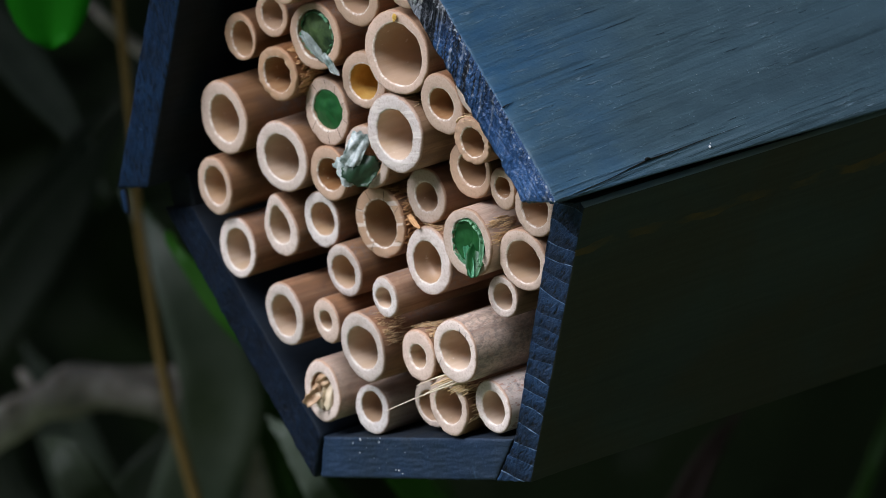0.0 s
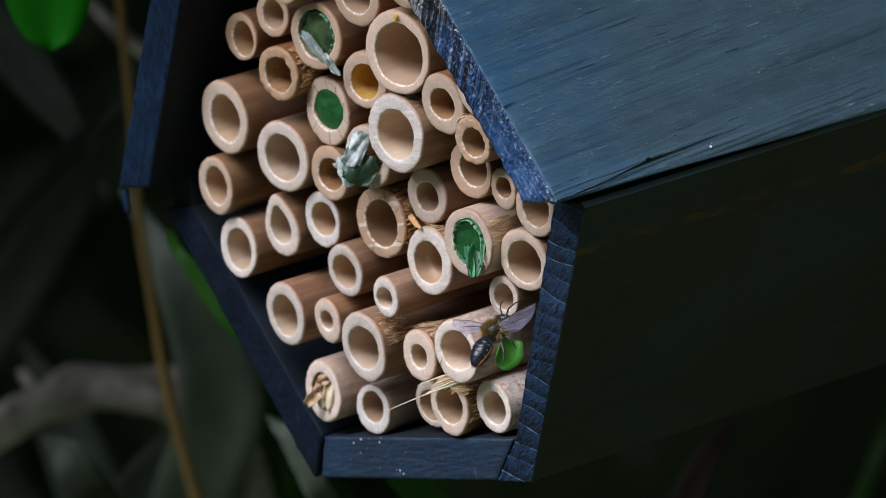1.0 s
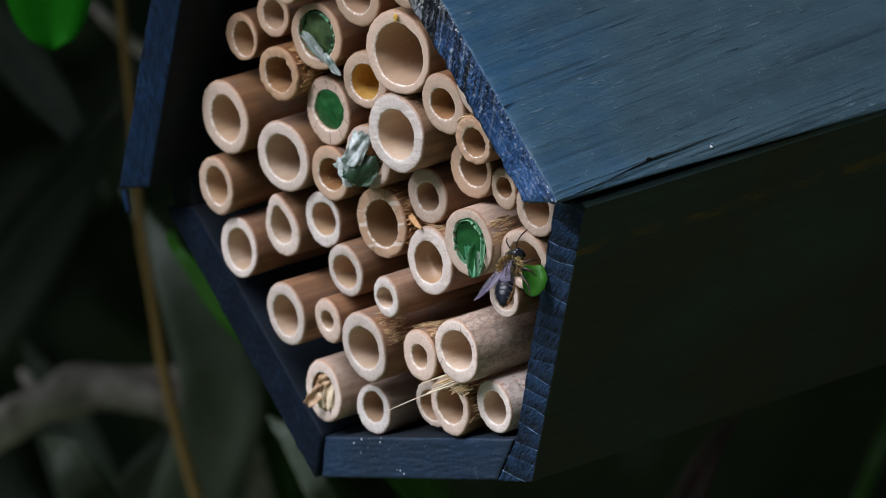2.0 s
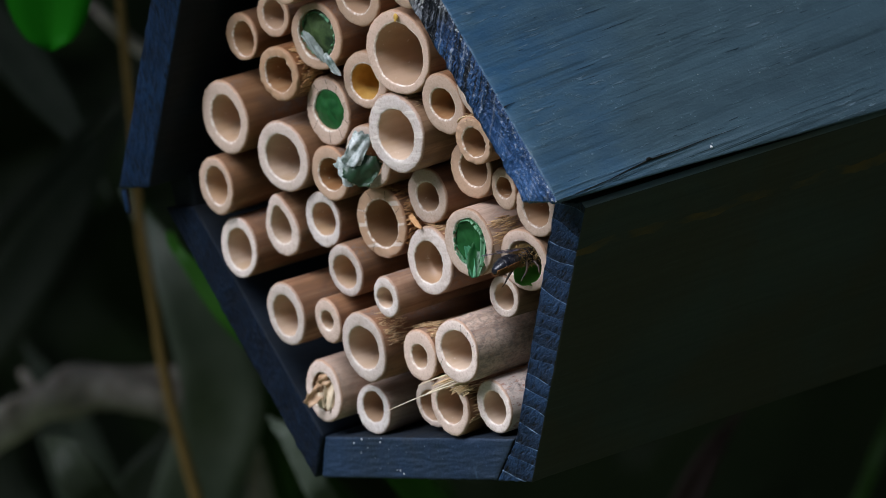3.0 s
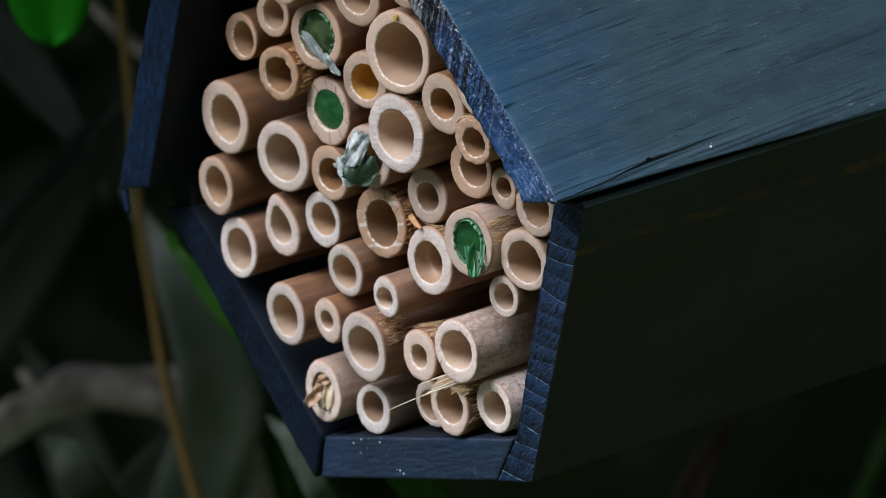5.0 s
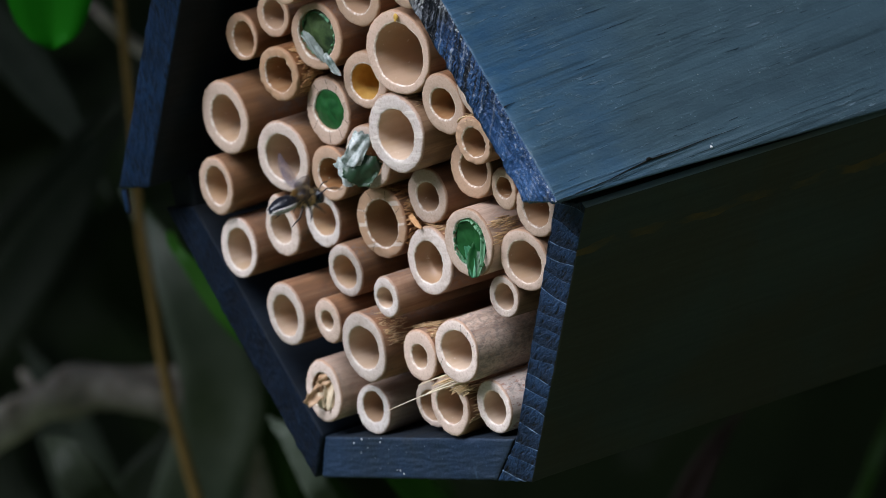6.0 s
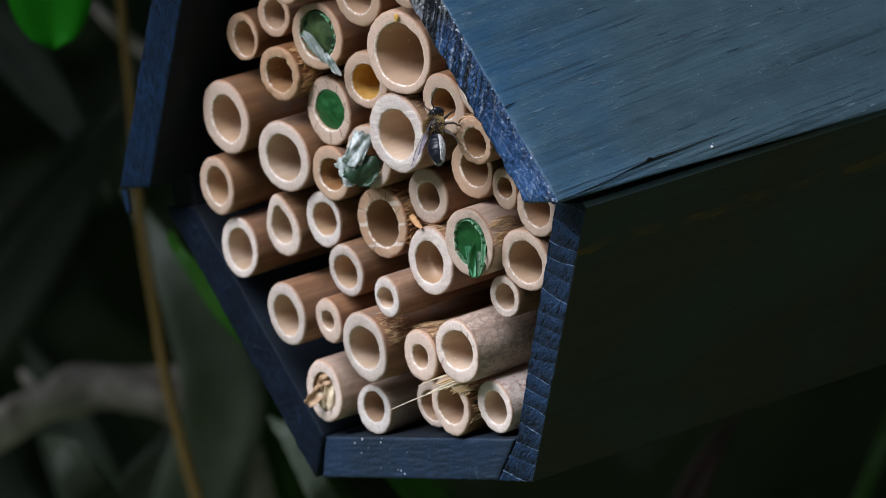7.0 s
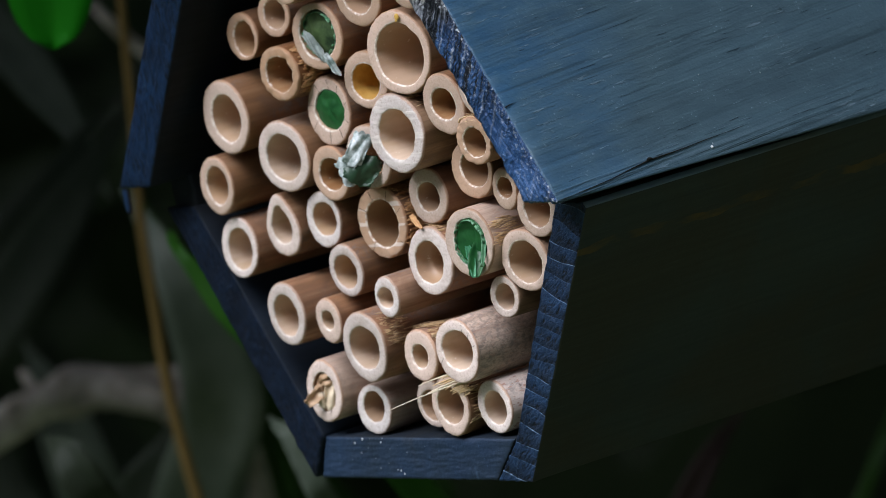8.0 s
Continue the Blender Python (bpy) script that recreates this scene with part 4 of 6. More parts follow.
def bamboo_tube(x, y, z, rx, rz, ix, iz, ox=0.0, oz=0.0, tone=0.6, rough=1.0, point=0.0, fray=None, rust=False, node=False, cracks=False, bore=None, deep=None, aged=0.0, lit_pale=0.0, skin=None, sawn=0.0, length=88.0):
    """A cut length of bamboo along y with its mouth at (x, y, z): outer and inner radii, the bore's offset, all in mm."""
    seed = len(TUBES) * 3.7
    rnd = random.Random(len(TUBES))
    seg = 72
    slope_x, slope_z = rnd.uniform(-0.05, 0.05), rnd.uniform(-0.06, 0.06)
    bm = bmesh.new()
    wall_layer = bm.verts.layers.float.new("wall")

    def ring_at(ax, az, cx, cz, depth, cut, wob, wall=0.0, chip=0.0):
        out = []
        for k in range(seg):
            a = 2 * math.pi * k / seg
            ca, sa = math.cos(a), math.sin(a)
            w = 1 + wob * noise.noise((ca * 1.3 + seed, sa * 1.3, 0)) + 0.35 * wob * noise.noise((ca * 5 + seed, sa * 5, depth * 0.2))
            if point and sa > 0:
                w *= 1 + point * sa ** 4
                ca *= 1 - point * 0.9 * sa ** 2
            px, pz = cx + ax * ca * w, cz + az * sa * w
            if chip:
                bite = chip * max(0.0, noise.noise((ca * 6 + seed, sa * 6, 9)) + 0.5 * noise.noise((ca * 17 + seed, sa * 17, 9)))
                px, pz = px - ca * bite, pz - sa * bite
            dy = depth
            if cut:
                dy += slope_x * px + slope_z * pz + 0.10 * rough * noise.noise((px * 1.1 + seed, pz * 1.1, 3)) + 0.06 * rough * noise.noise((px * 3.5, pz * 3.5, seed))
            out.append(bm.verts.new((px * MM, dy * MM, pz * MM)))
            out[-1][wall_layer] = wall
        return out

    wob = 0.035
    prof = [(1.0, length, 0, 0), (1.0, 30, 0, 0), (1.0, 14, 0, 0), (1.0, 6, 0, 0), (1.0, 2.2, 0, 0), (0.998, 0.40, 1, 0)]
    rings, kinds = [], []
    for s, dep, cut, _ in prof:
        rings.append(ring_at(rx * s, rz * s, 0, 0, dep, cut, wob))
        kinds.append(0)
    wall_x, wall_z = rx - ix, rz - iz
    for f, dep, chip in ((0.0, 0.38, 0.0), (0.05, 0.10, 0.22), (0.11, 0.0, 0.10), (0.38, 0.02, 0), (0.62, 0.0, 0), (0.90, 0.0, 0), (0.96, 0.05, -0.10), (1.0, 0.26, -0.16)):
        rings.append(ring_at(rx - wall_x * f, rz - wall_z * f, ox * f, oz * f, dep, 1, wob, f, chip * rough))
        kinds.append(1)
    inner = [(1.0, 1.6), (0.99, 4), (0.98, 9), (0.97, 18), (0.96, 40), (0.96, length - 22)]
    if node:
        inner = [(1.0, 1.2), (1.0, 2.6), (0.84, 2.9), (0.80, 3.4), (0.80, 6), (0.80, 40), (0.80, length - 22)]
    for s, dep in inner:
        rings.append(ring_at(ix * s, iz * s, ox, oz, dep, dep < 2, wob))
        kinds.append(2)
    for i in range(len(rings) - 1):
        for k in range(seg):
            f = bm.faces.new((rings[i][k], rings[i + 1][k], rings[i + 1][(k + 1) % seg], rings[i][(k + 1) % seg]))
            f.material_index = kinds[i + 1]
    f = bm.faces.new(rings[-1])
    f.material_index = 2
    f = bm.faces.new(rings[0][::-1])
    f.material_index = 0
    bmesh.ops.recalc_face_normals(bm, faces=bm.faces)
    cut_bm, bore_bm = bm.copy(), bm.copy()
    for b_, k in ((bm, 0), (cut_bm, 1), (bore_bm, 2)):
        bmesh.ops.delete(b_, geom=[f for f in b_.faces if f.material_index != k], context="FACES")
        for f in b_.faces:
            f.material_index = 0
    tube = new("bamboo_tube", mesh_of("bamboo_tube", bm, M_SKIN))
    tube.matrix_basis = Matrix.Translation((x * MM, y * MM, z * MM))
    tube["aged"] = aged
    tube["lit_pale"] = lit_pale
    tube["skin_tone"] = tone * 0.16 if skin is None else 0.92 * skin
    cut_end = part("sawn_end", cut_bm, M_CUT, tube)
    cut_end["tone"] = tone
    cut_end["sawn"] = sawn
    lining = part("bore_lining", bore_bm, bore or M_BORE, tube)
    # deep sets the bore's colour; low values paint in the shade inside a tube
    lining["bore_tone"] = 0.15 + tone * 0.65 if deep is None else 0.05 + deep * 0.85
    how = "thick-walled" if min(wall_x, wall_z) > 2.0 else "thin-walled" if max(wall_x, wall_z) < 1.5 else "round"
    size = "wide" if rx > 5.7 else "narrow" if rx < 4.2 else "medium-wide"
    tagged(tube, "%s %s pale bamboo tube with a sawn end%s" % (size, how, " and frayed rim" if fray else ""), "bamboo tube", "bamboo tubes in the bee hotel")
    if fray:
        fb = bmesh.new()
        for _ in range(190 if rust else 90):
            a = radians(rnd.uniform(*fray))
            q = Vector((rx * math.cos(a), 0, rz * math.sin(a)))
            dep, ln, lift = rnd.uniform(0.3, 5.0), rnd.uniform(0.9, 3.0), rnd.uniform(0.05, 0.3) if rnd.random() < 0.8 else 0.6
            o = q.normalized()
            along = Vector((-o.z, 0, o.x))
            half = rnd.uniform(0.10, 0.26) if rust else rnd.uniform(0.04, 0.10)
            lean = along * rnd.uniform(-0.35, 0.35)
            rows_ = []
            for u, up_, wd in ((0.0, 0.0, 0.7), (0.4, 0.25, 1.0), (0.75, 0.6, 0.8), (1.0, 1.0, 0.25)):
                c_ = q + o * (0.04 + lift * up_) + lean * u + Vector((0, dep + ln * (1 - u) - 0.2 * u, 0))
                rows_.append([(c_ + along * half * wd * k) * MM for k in (-1, 0, 1)])
            sheet(fb, rows_, 0.00005)
        part("fray", fb, M_FIBRE_RED if rust else M_FIBRE, tube, "fine torn bamboo fibres")
    if cracks:
        cb = bmesh.new()
        for a in (58, 35, 8, 200) if cracks is True else cracks:
            r0, r1 = Vector((ix * math.cos(radians(a)) + ox, -0.05, iz * math.sin(radians(a)) + oz)), Vector((rx * math.cos(radians(a + 4)), -0.05, rz * math.sin(radians(a + 4))))
            rod(cb, [(r0 * 1.0 + Vector((0, slope_x * r0.x + slope_z * r0.z, 0))) * MM, (r1 * 0.93 + Vector((0, slope_x * r1.x + slope_z * r1.z, 0))) * MM], [0.00002, 0.000035], 4)
        part("split", cb, M_TRUNK, tube, "dark hairline split")
    TUBES.append(tube)
    return tube


def plug(x, y, z, rx, rz, mat, label, bulge=0.8, ragged=0.15, seed=1, name="leaf_plug", torn=False):
    """A leaf disc pressed into a tube's mouth."""
    rnd = random.Random(seed)
    bm = bmesh.new()
    rows = []
    for i in range(9):
        r = i / 8
        rows.append([])
        for k in range(33):
            a = 2 * math.pi * k / 32
            w = 1 + ragged * noise.noise((math.cos(a) * 2 + seed, math.sin(a) * 2, 0)) * r
            rows[-1].append(Vector(((x + rx * r * w * math.cos(a)) * MM, (y - bulge * (1 - r * r) + 0.35 * noise.noise((r * 3 * math.cos(a) + seed, r * 3 * math.sin(a), 1))) * MM, (z + rz * r * w * math.sin(a)) * MM)))
    top = [[bm.verts.new(q) for q in r[:-1]] for r in rows[1:]]
    mid = bm.verts.new(rows[0][0])
    for k in range(32):
        bm.faces.new((mid, top[0][(k + 1) % 32], top[0][k]))
        for i in range(7):
            bm.faces.new((top[i][k], top[i][(k + 1) % 32], top[i + 1][(k + 1) % 32], top[i + 1][k]))
    ob = part(name, bm, mat)
    s = ob.modifiers.new("thickness", "SOLIDIFY")
    s.thickness = 0.0004
    if torn:
        tb = bmesh.new()
        for k in range(110):
            a = rnd.uniform(0, 2 * math.pi)
            q = Vector((x + rx * 0.93 * math.cos(a), y - rnd.uniform(0.0, 0.9), z + rz * 0.93 * math.sin(a)))
            turn = Vector((-math.sin(a), rnd.uniform(-0.5, 0.5), math.cos(a)))
            inw = Vector((-math.cos(a), -rnd.uniform(0.1, 0.9), -math.sin(a)))
            ln, wd = rnd.uniform(0.12, 0.45), rnd.uniform(0.08, 0.22)
            line = [[(q + turn * ln * u + inw * wd * v + Vector((0, -0.25 * v * v, 0))) * MM for v in (0, 0.5, 1)] for u in (-1, -0.3, 0.3, 1)]
            sheet(tb, line, 0.00006)
        part("torn_edge", tb, M_TORN, ob, "pale torn leaf edge")
    return tagged(ob, label, "leaf plug")


def scrap(points, width, mat, label, curl=0.3, seed=0, name="leaf_scrap", jag=0.25, parent=None, facing=(0.77, -0.62, 0.14)):
    """A curled scrap of cut leaf along a line of points (mm), with a nibbled edge."""
    pts = curve_points(*[Vector(q) for q in points], 14)
    rows = []
    for i, q in enumerate(pts):
        t = i / 13
        d = (pts[min(i + 1, 13)] - pts[max(i - 1, 0)]).normalized()
        s = d.cross(Vector(facing)).normalized()
        nn = s.cross(d)
        w = width * 0.5 * (math.sin(math.pi * (0.12 + 0.8 * t)) ** 0.5)
        line = []
        for k in (-1, -0.66, -0.33, 0, 0.33, 0.66, 1):
            ww = w * k * (1 + jag * noise.noise((t * 9, k * 3, seed)))
            line.append((q + s * ww + nn * (curl * w * k * k + 0.25 * noise.noise((t * 4, k * 2, seed + 5)))) * MM)
        rows.append(line)
    bm = bmesh.new()
    sheet(bm, rows, 0.00012)
    ob = part(name, bm, mat, parent)
    return tagged(ob, label, "" if parent else "leaf scrap")


def crumple(centre, rx, rz, depth, mat, label, seed, turn=0.0):
    """A creased, torn bit of leaf (mm) that sticks out of a tube's mouth towards the front."""
    front, side = Vector((0.77, -0.62, 0.14)), Vector((0.637, 0.749, -0.184))
    over = side.cross(front).normalized()
    ca, sa = math.cos(radians(turn)), math.sin(radians(turn))
    c = Vector(centre)
    bm = bmesh.new()
    rows = []
    for i in range(26):
        u = i / 12.5 - 1
        line = []
        for j in range(26):
            v = j / 12.5 - 1
            rim = max(abs(u), abs(v)) ** 3
            k = 1 / max(1.0, math.hypot(u, v)) ** 0.45
            k *= 1 + rim * (0.30 * noise.noise((u * 1.7 + seed, v * 1.7, 1)) + 0.16 * noise.noise((u * 6 + seed, v * 6, 7)))
            crease = 0.9 * abs(math.sin(1.9 * u + 0.9 * v + seed)) + 1.1 * abs(noise.noise((u * 1.3 + seed, v * 1.0, 4)))
            fu, fv = rx * u * k, rz * v * k
            line.append((c + side * (fu * ca - fv * sa) + over * (fu * sa + fv * ca) + front * depth * (crease - 0.7 * (u * u + v * v) * k * k)) * MM)
        rows.append(line)
    sheet(bm, rows, 0.00012)
    return tagged(part("leaf_scrap", bm, mat), label, "leaf scrap")


# ---------------------------------------------------------------- bees
def bee(label, scopa, spread, MM=0.001):
    """A leafcutter bee, 11.5 mm long: y forward, z towards its back."""
    root = new("bee")
    rnd = random.Random(3)

    def hairs(bm, centre, radii, count, length, lo=-1.0, hi=1.0):
        for _ in range(count):
            v = Vector((rnd.gauss(0, 1), rnd.gauss(0, 1), rnd.gauss(0, 1))).normalized()
            if not lo <= v.z <= hi:
                continue
            q = Vector((v.x * radii[0], v.y * radii[1], v.z * radii[2])) + Vector(centre)
            e = q + (v + Vector((rnd.uniform(-.4, .4), -0.5, rnd.uniform(-.3, .3)))).normalized() * length * rnd.uniform(0.6, 1.2)
            s = v.orthogonal().normalized() * 0.07
            bm.faces.new([bm.verts.new(o * MM) for o in (q - s, q + s, e)])

    bm = bmesh.new()
    blob(bm, (0, 1.6 * MM, 0.2 * MM), (1.95 * MM, 2.05 * MM, 1.75 * MM), 20, 14, wobble=0.05)
    thorax = part("thorax", bm, M_CHITIN, root, "dark thorax under brown pile")
    bm = bmesh.new()
    hairs(bm, (0, 1.6, 0.2), (1.95, 2.05, 1.75), 1500, 0.8, lo=-0.9)
    part("pile", bm, M_PILE, thorax, "short brown thorax hair", False)
    bm = bmesh.new()
    blob(bm, (0, 4.45 * MM, -0.25 * MM), (1.75 * MM, 1.05 * MM, 1.45 * MM), 18, 12)
    headp = part("head", bm, M_CHITIN, root)
    for sx in (-1, 1):
        bm = bmesh.new()
        blob(bm, (sx * 1.35 * MM, 4.6 * MM, -0.15 * MM), (0.55 * MM, 0.75 * MM, 1.2 * MM), 12, 10)
        part("eye", bm, M_EYE, headp, "glossy dark compound eye")
    bm = bmesh.new()
    hairs(bm, (0, 4.5, -0.2), (1.4, 1.0, 1.3), 260, 0.5)
    part("face_hair", bm, M_PILE, headp, "golden brown face hair", False)
    for sx in (-1, 1):
        bm = bmesh.new()
        rod(bm, [(sx * 0.5 * MM, 5.3 * MM, 0.3 * MM), (sx * 1.1 * MM, 6.1 * MM, 1.2 * MM), (sx * 2.0 * MM, 7.4 * MM, 1.3 * MM), (sx * 2.7 * MM, 8.6 * MM, 0.9 * MM)], [0.00013, 0.00012, 0.00013, 0.0001], 6)
        part("antenna", bm, M_LEG, root)
    # abdomen: overlapping rings, each with a pale hair band at its rear edge
    bm = bmesh.new()
    n = 60
    rings = []
    for i in range(n + 1):
        t = i / n
        r = 1.95 * (math.sin(math.pi * (0.10 + 0.86 * t ** 0.92)) ** 0.62)
        step = (t * 6) % 1.0
        r *= 0.96 + 0.05 * step
        if i == n:
            r = 0.05
        y = -0.2 - 5.9 * t
        rings.append([bm.verts.new((r * math.cos(a) * MM, y * MM, (r * (0.86 if math.sin(a) > 0 else 0.70) * math.sin(a) - 0.15 - 0.7 * t * t) * MM)) for a in (2 * math.pi * k / 24 for k in range(24))])
    for r0, r1 in zip(rings, rings[1:]):
        for k in range(24):
            bm.faces.new((r0[k], r0[(k + 1) % 24], r1[(k + 1) % 24], r1[k]))
    bm.faces.new(rings[0])
    bm.faces.new(rings[-1][::-1])
    bmesh.ops.recalc_face_normals(bm, faces=bm.faces)
    abdomen = part("abdomen", bm, M_CHITIN, root, "blue-black glossy abdomen")
    for j in range(1, 6):
        t = (j + 0.0) / 6
        r = 1.95 * (math.sin(math.pi * (0.10 + 0.86 * t ** 0.92)) ** 0.62) * 1.015
        bm = bmesh.new()
        for k in range(40):
            a = radians(-35 + 250 * k / 39)
            q = Vector((r * math.cos(a), -0.2 - 5.9 * t, r * (0.86 if math.sin(a) > 0 else 0.70) * math.sin(a) - 0.15 - 0.7 * t * t))
            side_bias = 1.0 if abs(math.cos(a)) > 0.45 else 0.45
            for _ in range(2):
                o = q + Vector((rnd.uniform(-.12, .12), rnd.uniform(-.04, .05), rnd.uniform(-.12, .12)))
                e = o + Vector((math.cos(a) * 0.10, -0.20 * side_bias, math.sin(a) * 0.10))
                bm.faces.new([bm.verts.new(w * MM) for w in (o + Vector((0.07, 0, 0)), o - Vector((0.07, 0, 0.03)), e)])
        part("hair_band", bm, M_PALE_PILE, abdomen, "thin pale hair band", False)
    bm = bmesh.new()
    pad = []
    for i in range(19):
        t = 0.07 + 0.88 * i / 18
        r = 1.95 * (math.sin(math.pi * (0.10 + 0.86 * t ** 0.92)) ** 0.62)
        pad.append([Vector((r * 1.03 * math.cos(a), -0.2 - 5.9 * t, r * (0.86 if math.sin(a) > 0 else 0.74) * 1.03 * math.sin(a) - 0.15 - 0.7 * t * t)) * MM for a in (radians(-90 + spread * (k / 8 - 1)) for k in range(17))])
    sheet(bm, pad, 0.0001)
    part("pollen_pad", bm, scopa, abdomen, "dense short hair under the abdomen")
    bm = bmesh.new()
    for _ in range(700):
        t, s = rnd.uniform(0.08, 0.93), rnd.uniform(-1, 1)
        r = 1.95 * (math.sin(math.pi * (0.10 + 0.86 * t ** 0.92)) ** 0.62)
        a = radians(-90 + spread * s)
        q = Vector((r * math.cos(a) * 0.97, -0.2 - 5.9 * t, r * 0.68 * math.sin(a) - 0.15 - 0.7 * t * t))
        e = q + Vector((0.25 * math.cos(a), -0.55, -0.35 * abs(math.sin(a)))) * rnd.uniform(0.7, 1.2)
        bm.faces.new([bm.verts.new(w * MM) for w in (q + Vector((0.07, 0, 0)), q - Vector((0.07, 0, 0)), e)])
    part("pollen_brush", bm, scopa, abdomen, "dense hair brush under the abdomen", False)
    # legs
    for sx in (-1, 1):
        for (y0, reach, back, drop) in ((2.7, 2.6, 1.6, -2.6), (1.6, 3.2, -0.4, -3.2), (0.6, 3.0, -3.0, -3.4)):
            bm = bmesh.new()
            pts = [(sx * 1.1, y0, -1.0), (sx * reach * 0.75, y0 + back * 0.25, -1.3), (sx * reach, y0 + back * 0.65, drop * 0.75), (sx * reach * 0.95, y0 + back, drop), (sx * reach * 1.02, y0 + back * 1.25, drop * 1.15)]
            rod(bm, [Vector(q) * MM for q in pts], [0.00024, 0.00026, 0.00019, 0.00011, 0.00006], 7)
            part("leg", bm, M_LEG, root)
    # wings: hinge at the thorax, lying along +x for the right, -x for the left
    wings = []
    for sx in (-1, 1):
        hinge = new("wing")
        hinge.parent = root
        hinge.location = (sx * 1.3 * MM, 2.2 * MM, 1.3 * MM)
        wings.append((sx, hinge))
        for nm, ln, wd, yo in (("forewing", 8.2, 2.7, 0.0), ("hindwing", 5.6, 1.9, -1.5)):
            rows = []
            for i in range(13):
                t = i / 12
                w = wd * (0.12 + 0.88 * math.sin(math.pi * min(1, 0.08 + 0.80 * t)) ** 0.8) if t < 1 else 0.3
                w *= math.sqrt(max(0.0, 1 - t ** 5)) + 0.04
                mid = -0.45 * w + yo * t ** 0.5
                rows.append([Vector((sx * ln * t, mid + w * kk * 0.5, 0.12 * math.sin(kk * 4 + t * 7))) * MM for kk in (-1, -0.5, 0, 0.5, 1)])
            bm = bmesh.new()
            sheet(bm, rows, 0.00002)
            wing = part(nm, bm, M_WING, hinge, "clear smoky wing")
            wing.visible_shadow = False
            bm = bmesh.new()
            for kk, t1 in ((4, 12), (2, 8)):
                rod(bm, [rows[i][kk] + Vector((0, 0, 0.00003)) for i in range(0, t1 + 1, 2)], [0.00005 if kk == 4 else 0.00003] * len(range(0, t1 + 1, 2)), 4)
            for i in (6, 9):
                rod(bm, [rows[i][2] + Vector((0, 0, 0.00003)), rows[i + 1][4] + Vector((0, 0, 0.00003))], [0.000025, 0.000025], 4)
            vein = part("wing_venation", bm, M_VEIN, hinge, "dark wing veins")
    tagged(root, label, "bee")
    return root, wings


# ---------------------------------------------------------------- build
ground()
hedge()
tree()
stalk()
branch(smooth_line([(-0.3068, 0.0986, -0.0924), (-0.2966, 0.1138, -0.0811), (-0.2894, 0.1242, -0.0750), (-0.2836, 0.1323, -0.0708), (-0.2772, 0.1406, -0.0697), (-0.2714, 0.1476, -0.0702), (-0.2664, 0.1533, -0.0725), (-0.2765, 0.1707, -0.0825), (-0.3021, 0.1987, -0.1028), (-0.25, 0.20, -0.4), (-0.24, 0.22, -1.27)], 40), [0.0038 + 0.00005 * i for i in range(40)], "grey-brown bare branch arching through the plants", twig=((-0.2860, 0.1385, -0.0735), (-0.2895, 0.1372, -0.0690), (-0.2912, 0.1362, -0.0640)))
branch(smooth_line([(-0.33, 0.13, 0.10), (-0.2728, 0.1493, 0.0151), (-0.2672, 0.1537, 0.0039), (-0.2641, 0.1565, -0.0011), (-0.2607, 0.1595, -0.0059), (-0.2631, 0.1705, -0.0152), (-0.27, 0.19, -0.2), (-0.27, 0.19, -1.27)], 30), [0.0006 + 0.00005 * i for i in range(30)], "thin grey bare twig among the leaves", "twig")
DULL = "long dull green sword-shaped leaf in the shade"
YOUNG = "bright young green sword-shaped leaf"
WITHERED = "withered reddish-brown sword-shaped leaf"
strap_leaf([(-0.20, 0.13, -1.26), (-0.2510, 0.1308, -0.1136), (-0.2319, 0.1283, -0.0875), (-0.2127, 0.1250, -0.0651), (-0.2104, 0.1174, -0.0409), (-0.2247, 0.1197, -0.0234)], 0.0165, M_STRAP_GREY, DULL)
strap_leaf([(-0.22, 0.16, -1.26), (-0.2587, 0.1724, -0.1015), (-0.2387, 0.1545, -0.0771), (-0.2293, 0.1388, -0.0555), (-0.2275, 0.1293, -0.0369), (-0.2398, 0.1325, -0.0262)], 0.0075, M_STRAP_BRIGHT, YOUNG)
strap_leaf([(-0.36, 0.14, -1.26), (-0.3520, 0.1500, -0.0700), (-0.3414, 0.1697, 0.0080), (-0.3268, 0.1711, -0.0004), (-0.3135, 0.1700, -0.0111), (-0.3002, 0.1683, -0.0239), (-0.2860, 0.1620, -0.0350)], 0.0105, M_STRAP_PALE, DULL)
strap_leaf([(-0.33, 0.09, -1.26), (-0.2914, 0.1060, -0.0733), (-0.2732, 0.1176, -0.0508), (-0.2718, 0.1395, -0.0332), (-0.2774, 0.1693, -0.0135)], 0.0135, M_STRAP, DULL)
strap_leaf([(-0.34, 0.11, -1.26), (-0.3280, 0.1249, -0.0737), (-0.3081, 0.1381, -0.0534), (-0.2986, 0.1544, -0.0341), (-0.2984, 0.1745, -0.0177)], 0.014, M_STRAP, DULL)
strap_leaf([(-0.30, 0.17, -1.26), (-0.3135, 0.1657, -0.1147), (-0.3091, 0.1600, -0.0930), (-0.3130, 0.1588, -0.0774), (-0.3249, 0.1631, -0.0643)], 0.013, M_STRAP_PALE, DULL)
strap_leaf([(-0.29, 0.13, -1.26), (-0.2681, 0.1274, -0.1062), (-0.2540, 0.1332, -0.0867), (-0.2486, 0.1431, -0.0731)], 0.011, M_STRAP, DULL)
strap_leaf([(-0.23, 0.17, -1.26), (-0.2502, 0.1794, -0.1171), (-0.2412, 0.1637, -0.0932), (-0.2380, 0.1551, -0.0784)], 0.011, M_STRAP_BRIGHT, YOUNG)
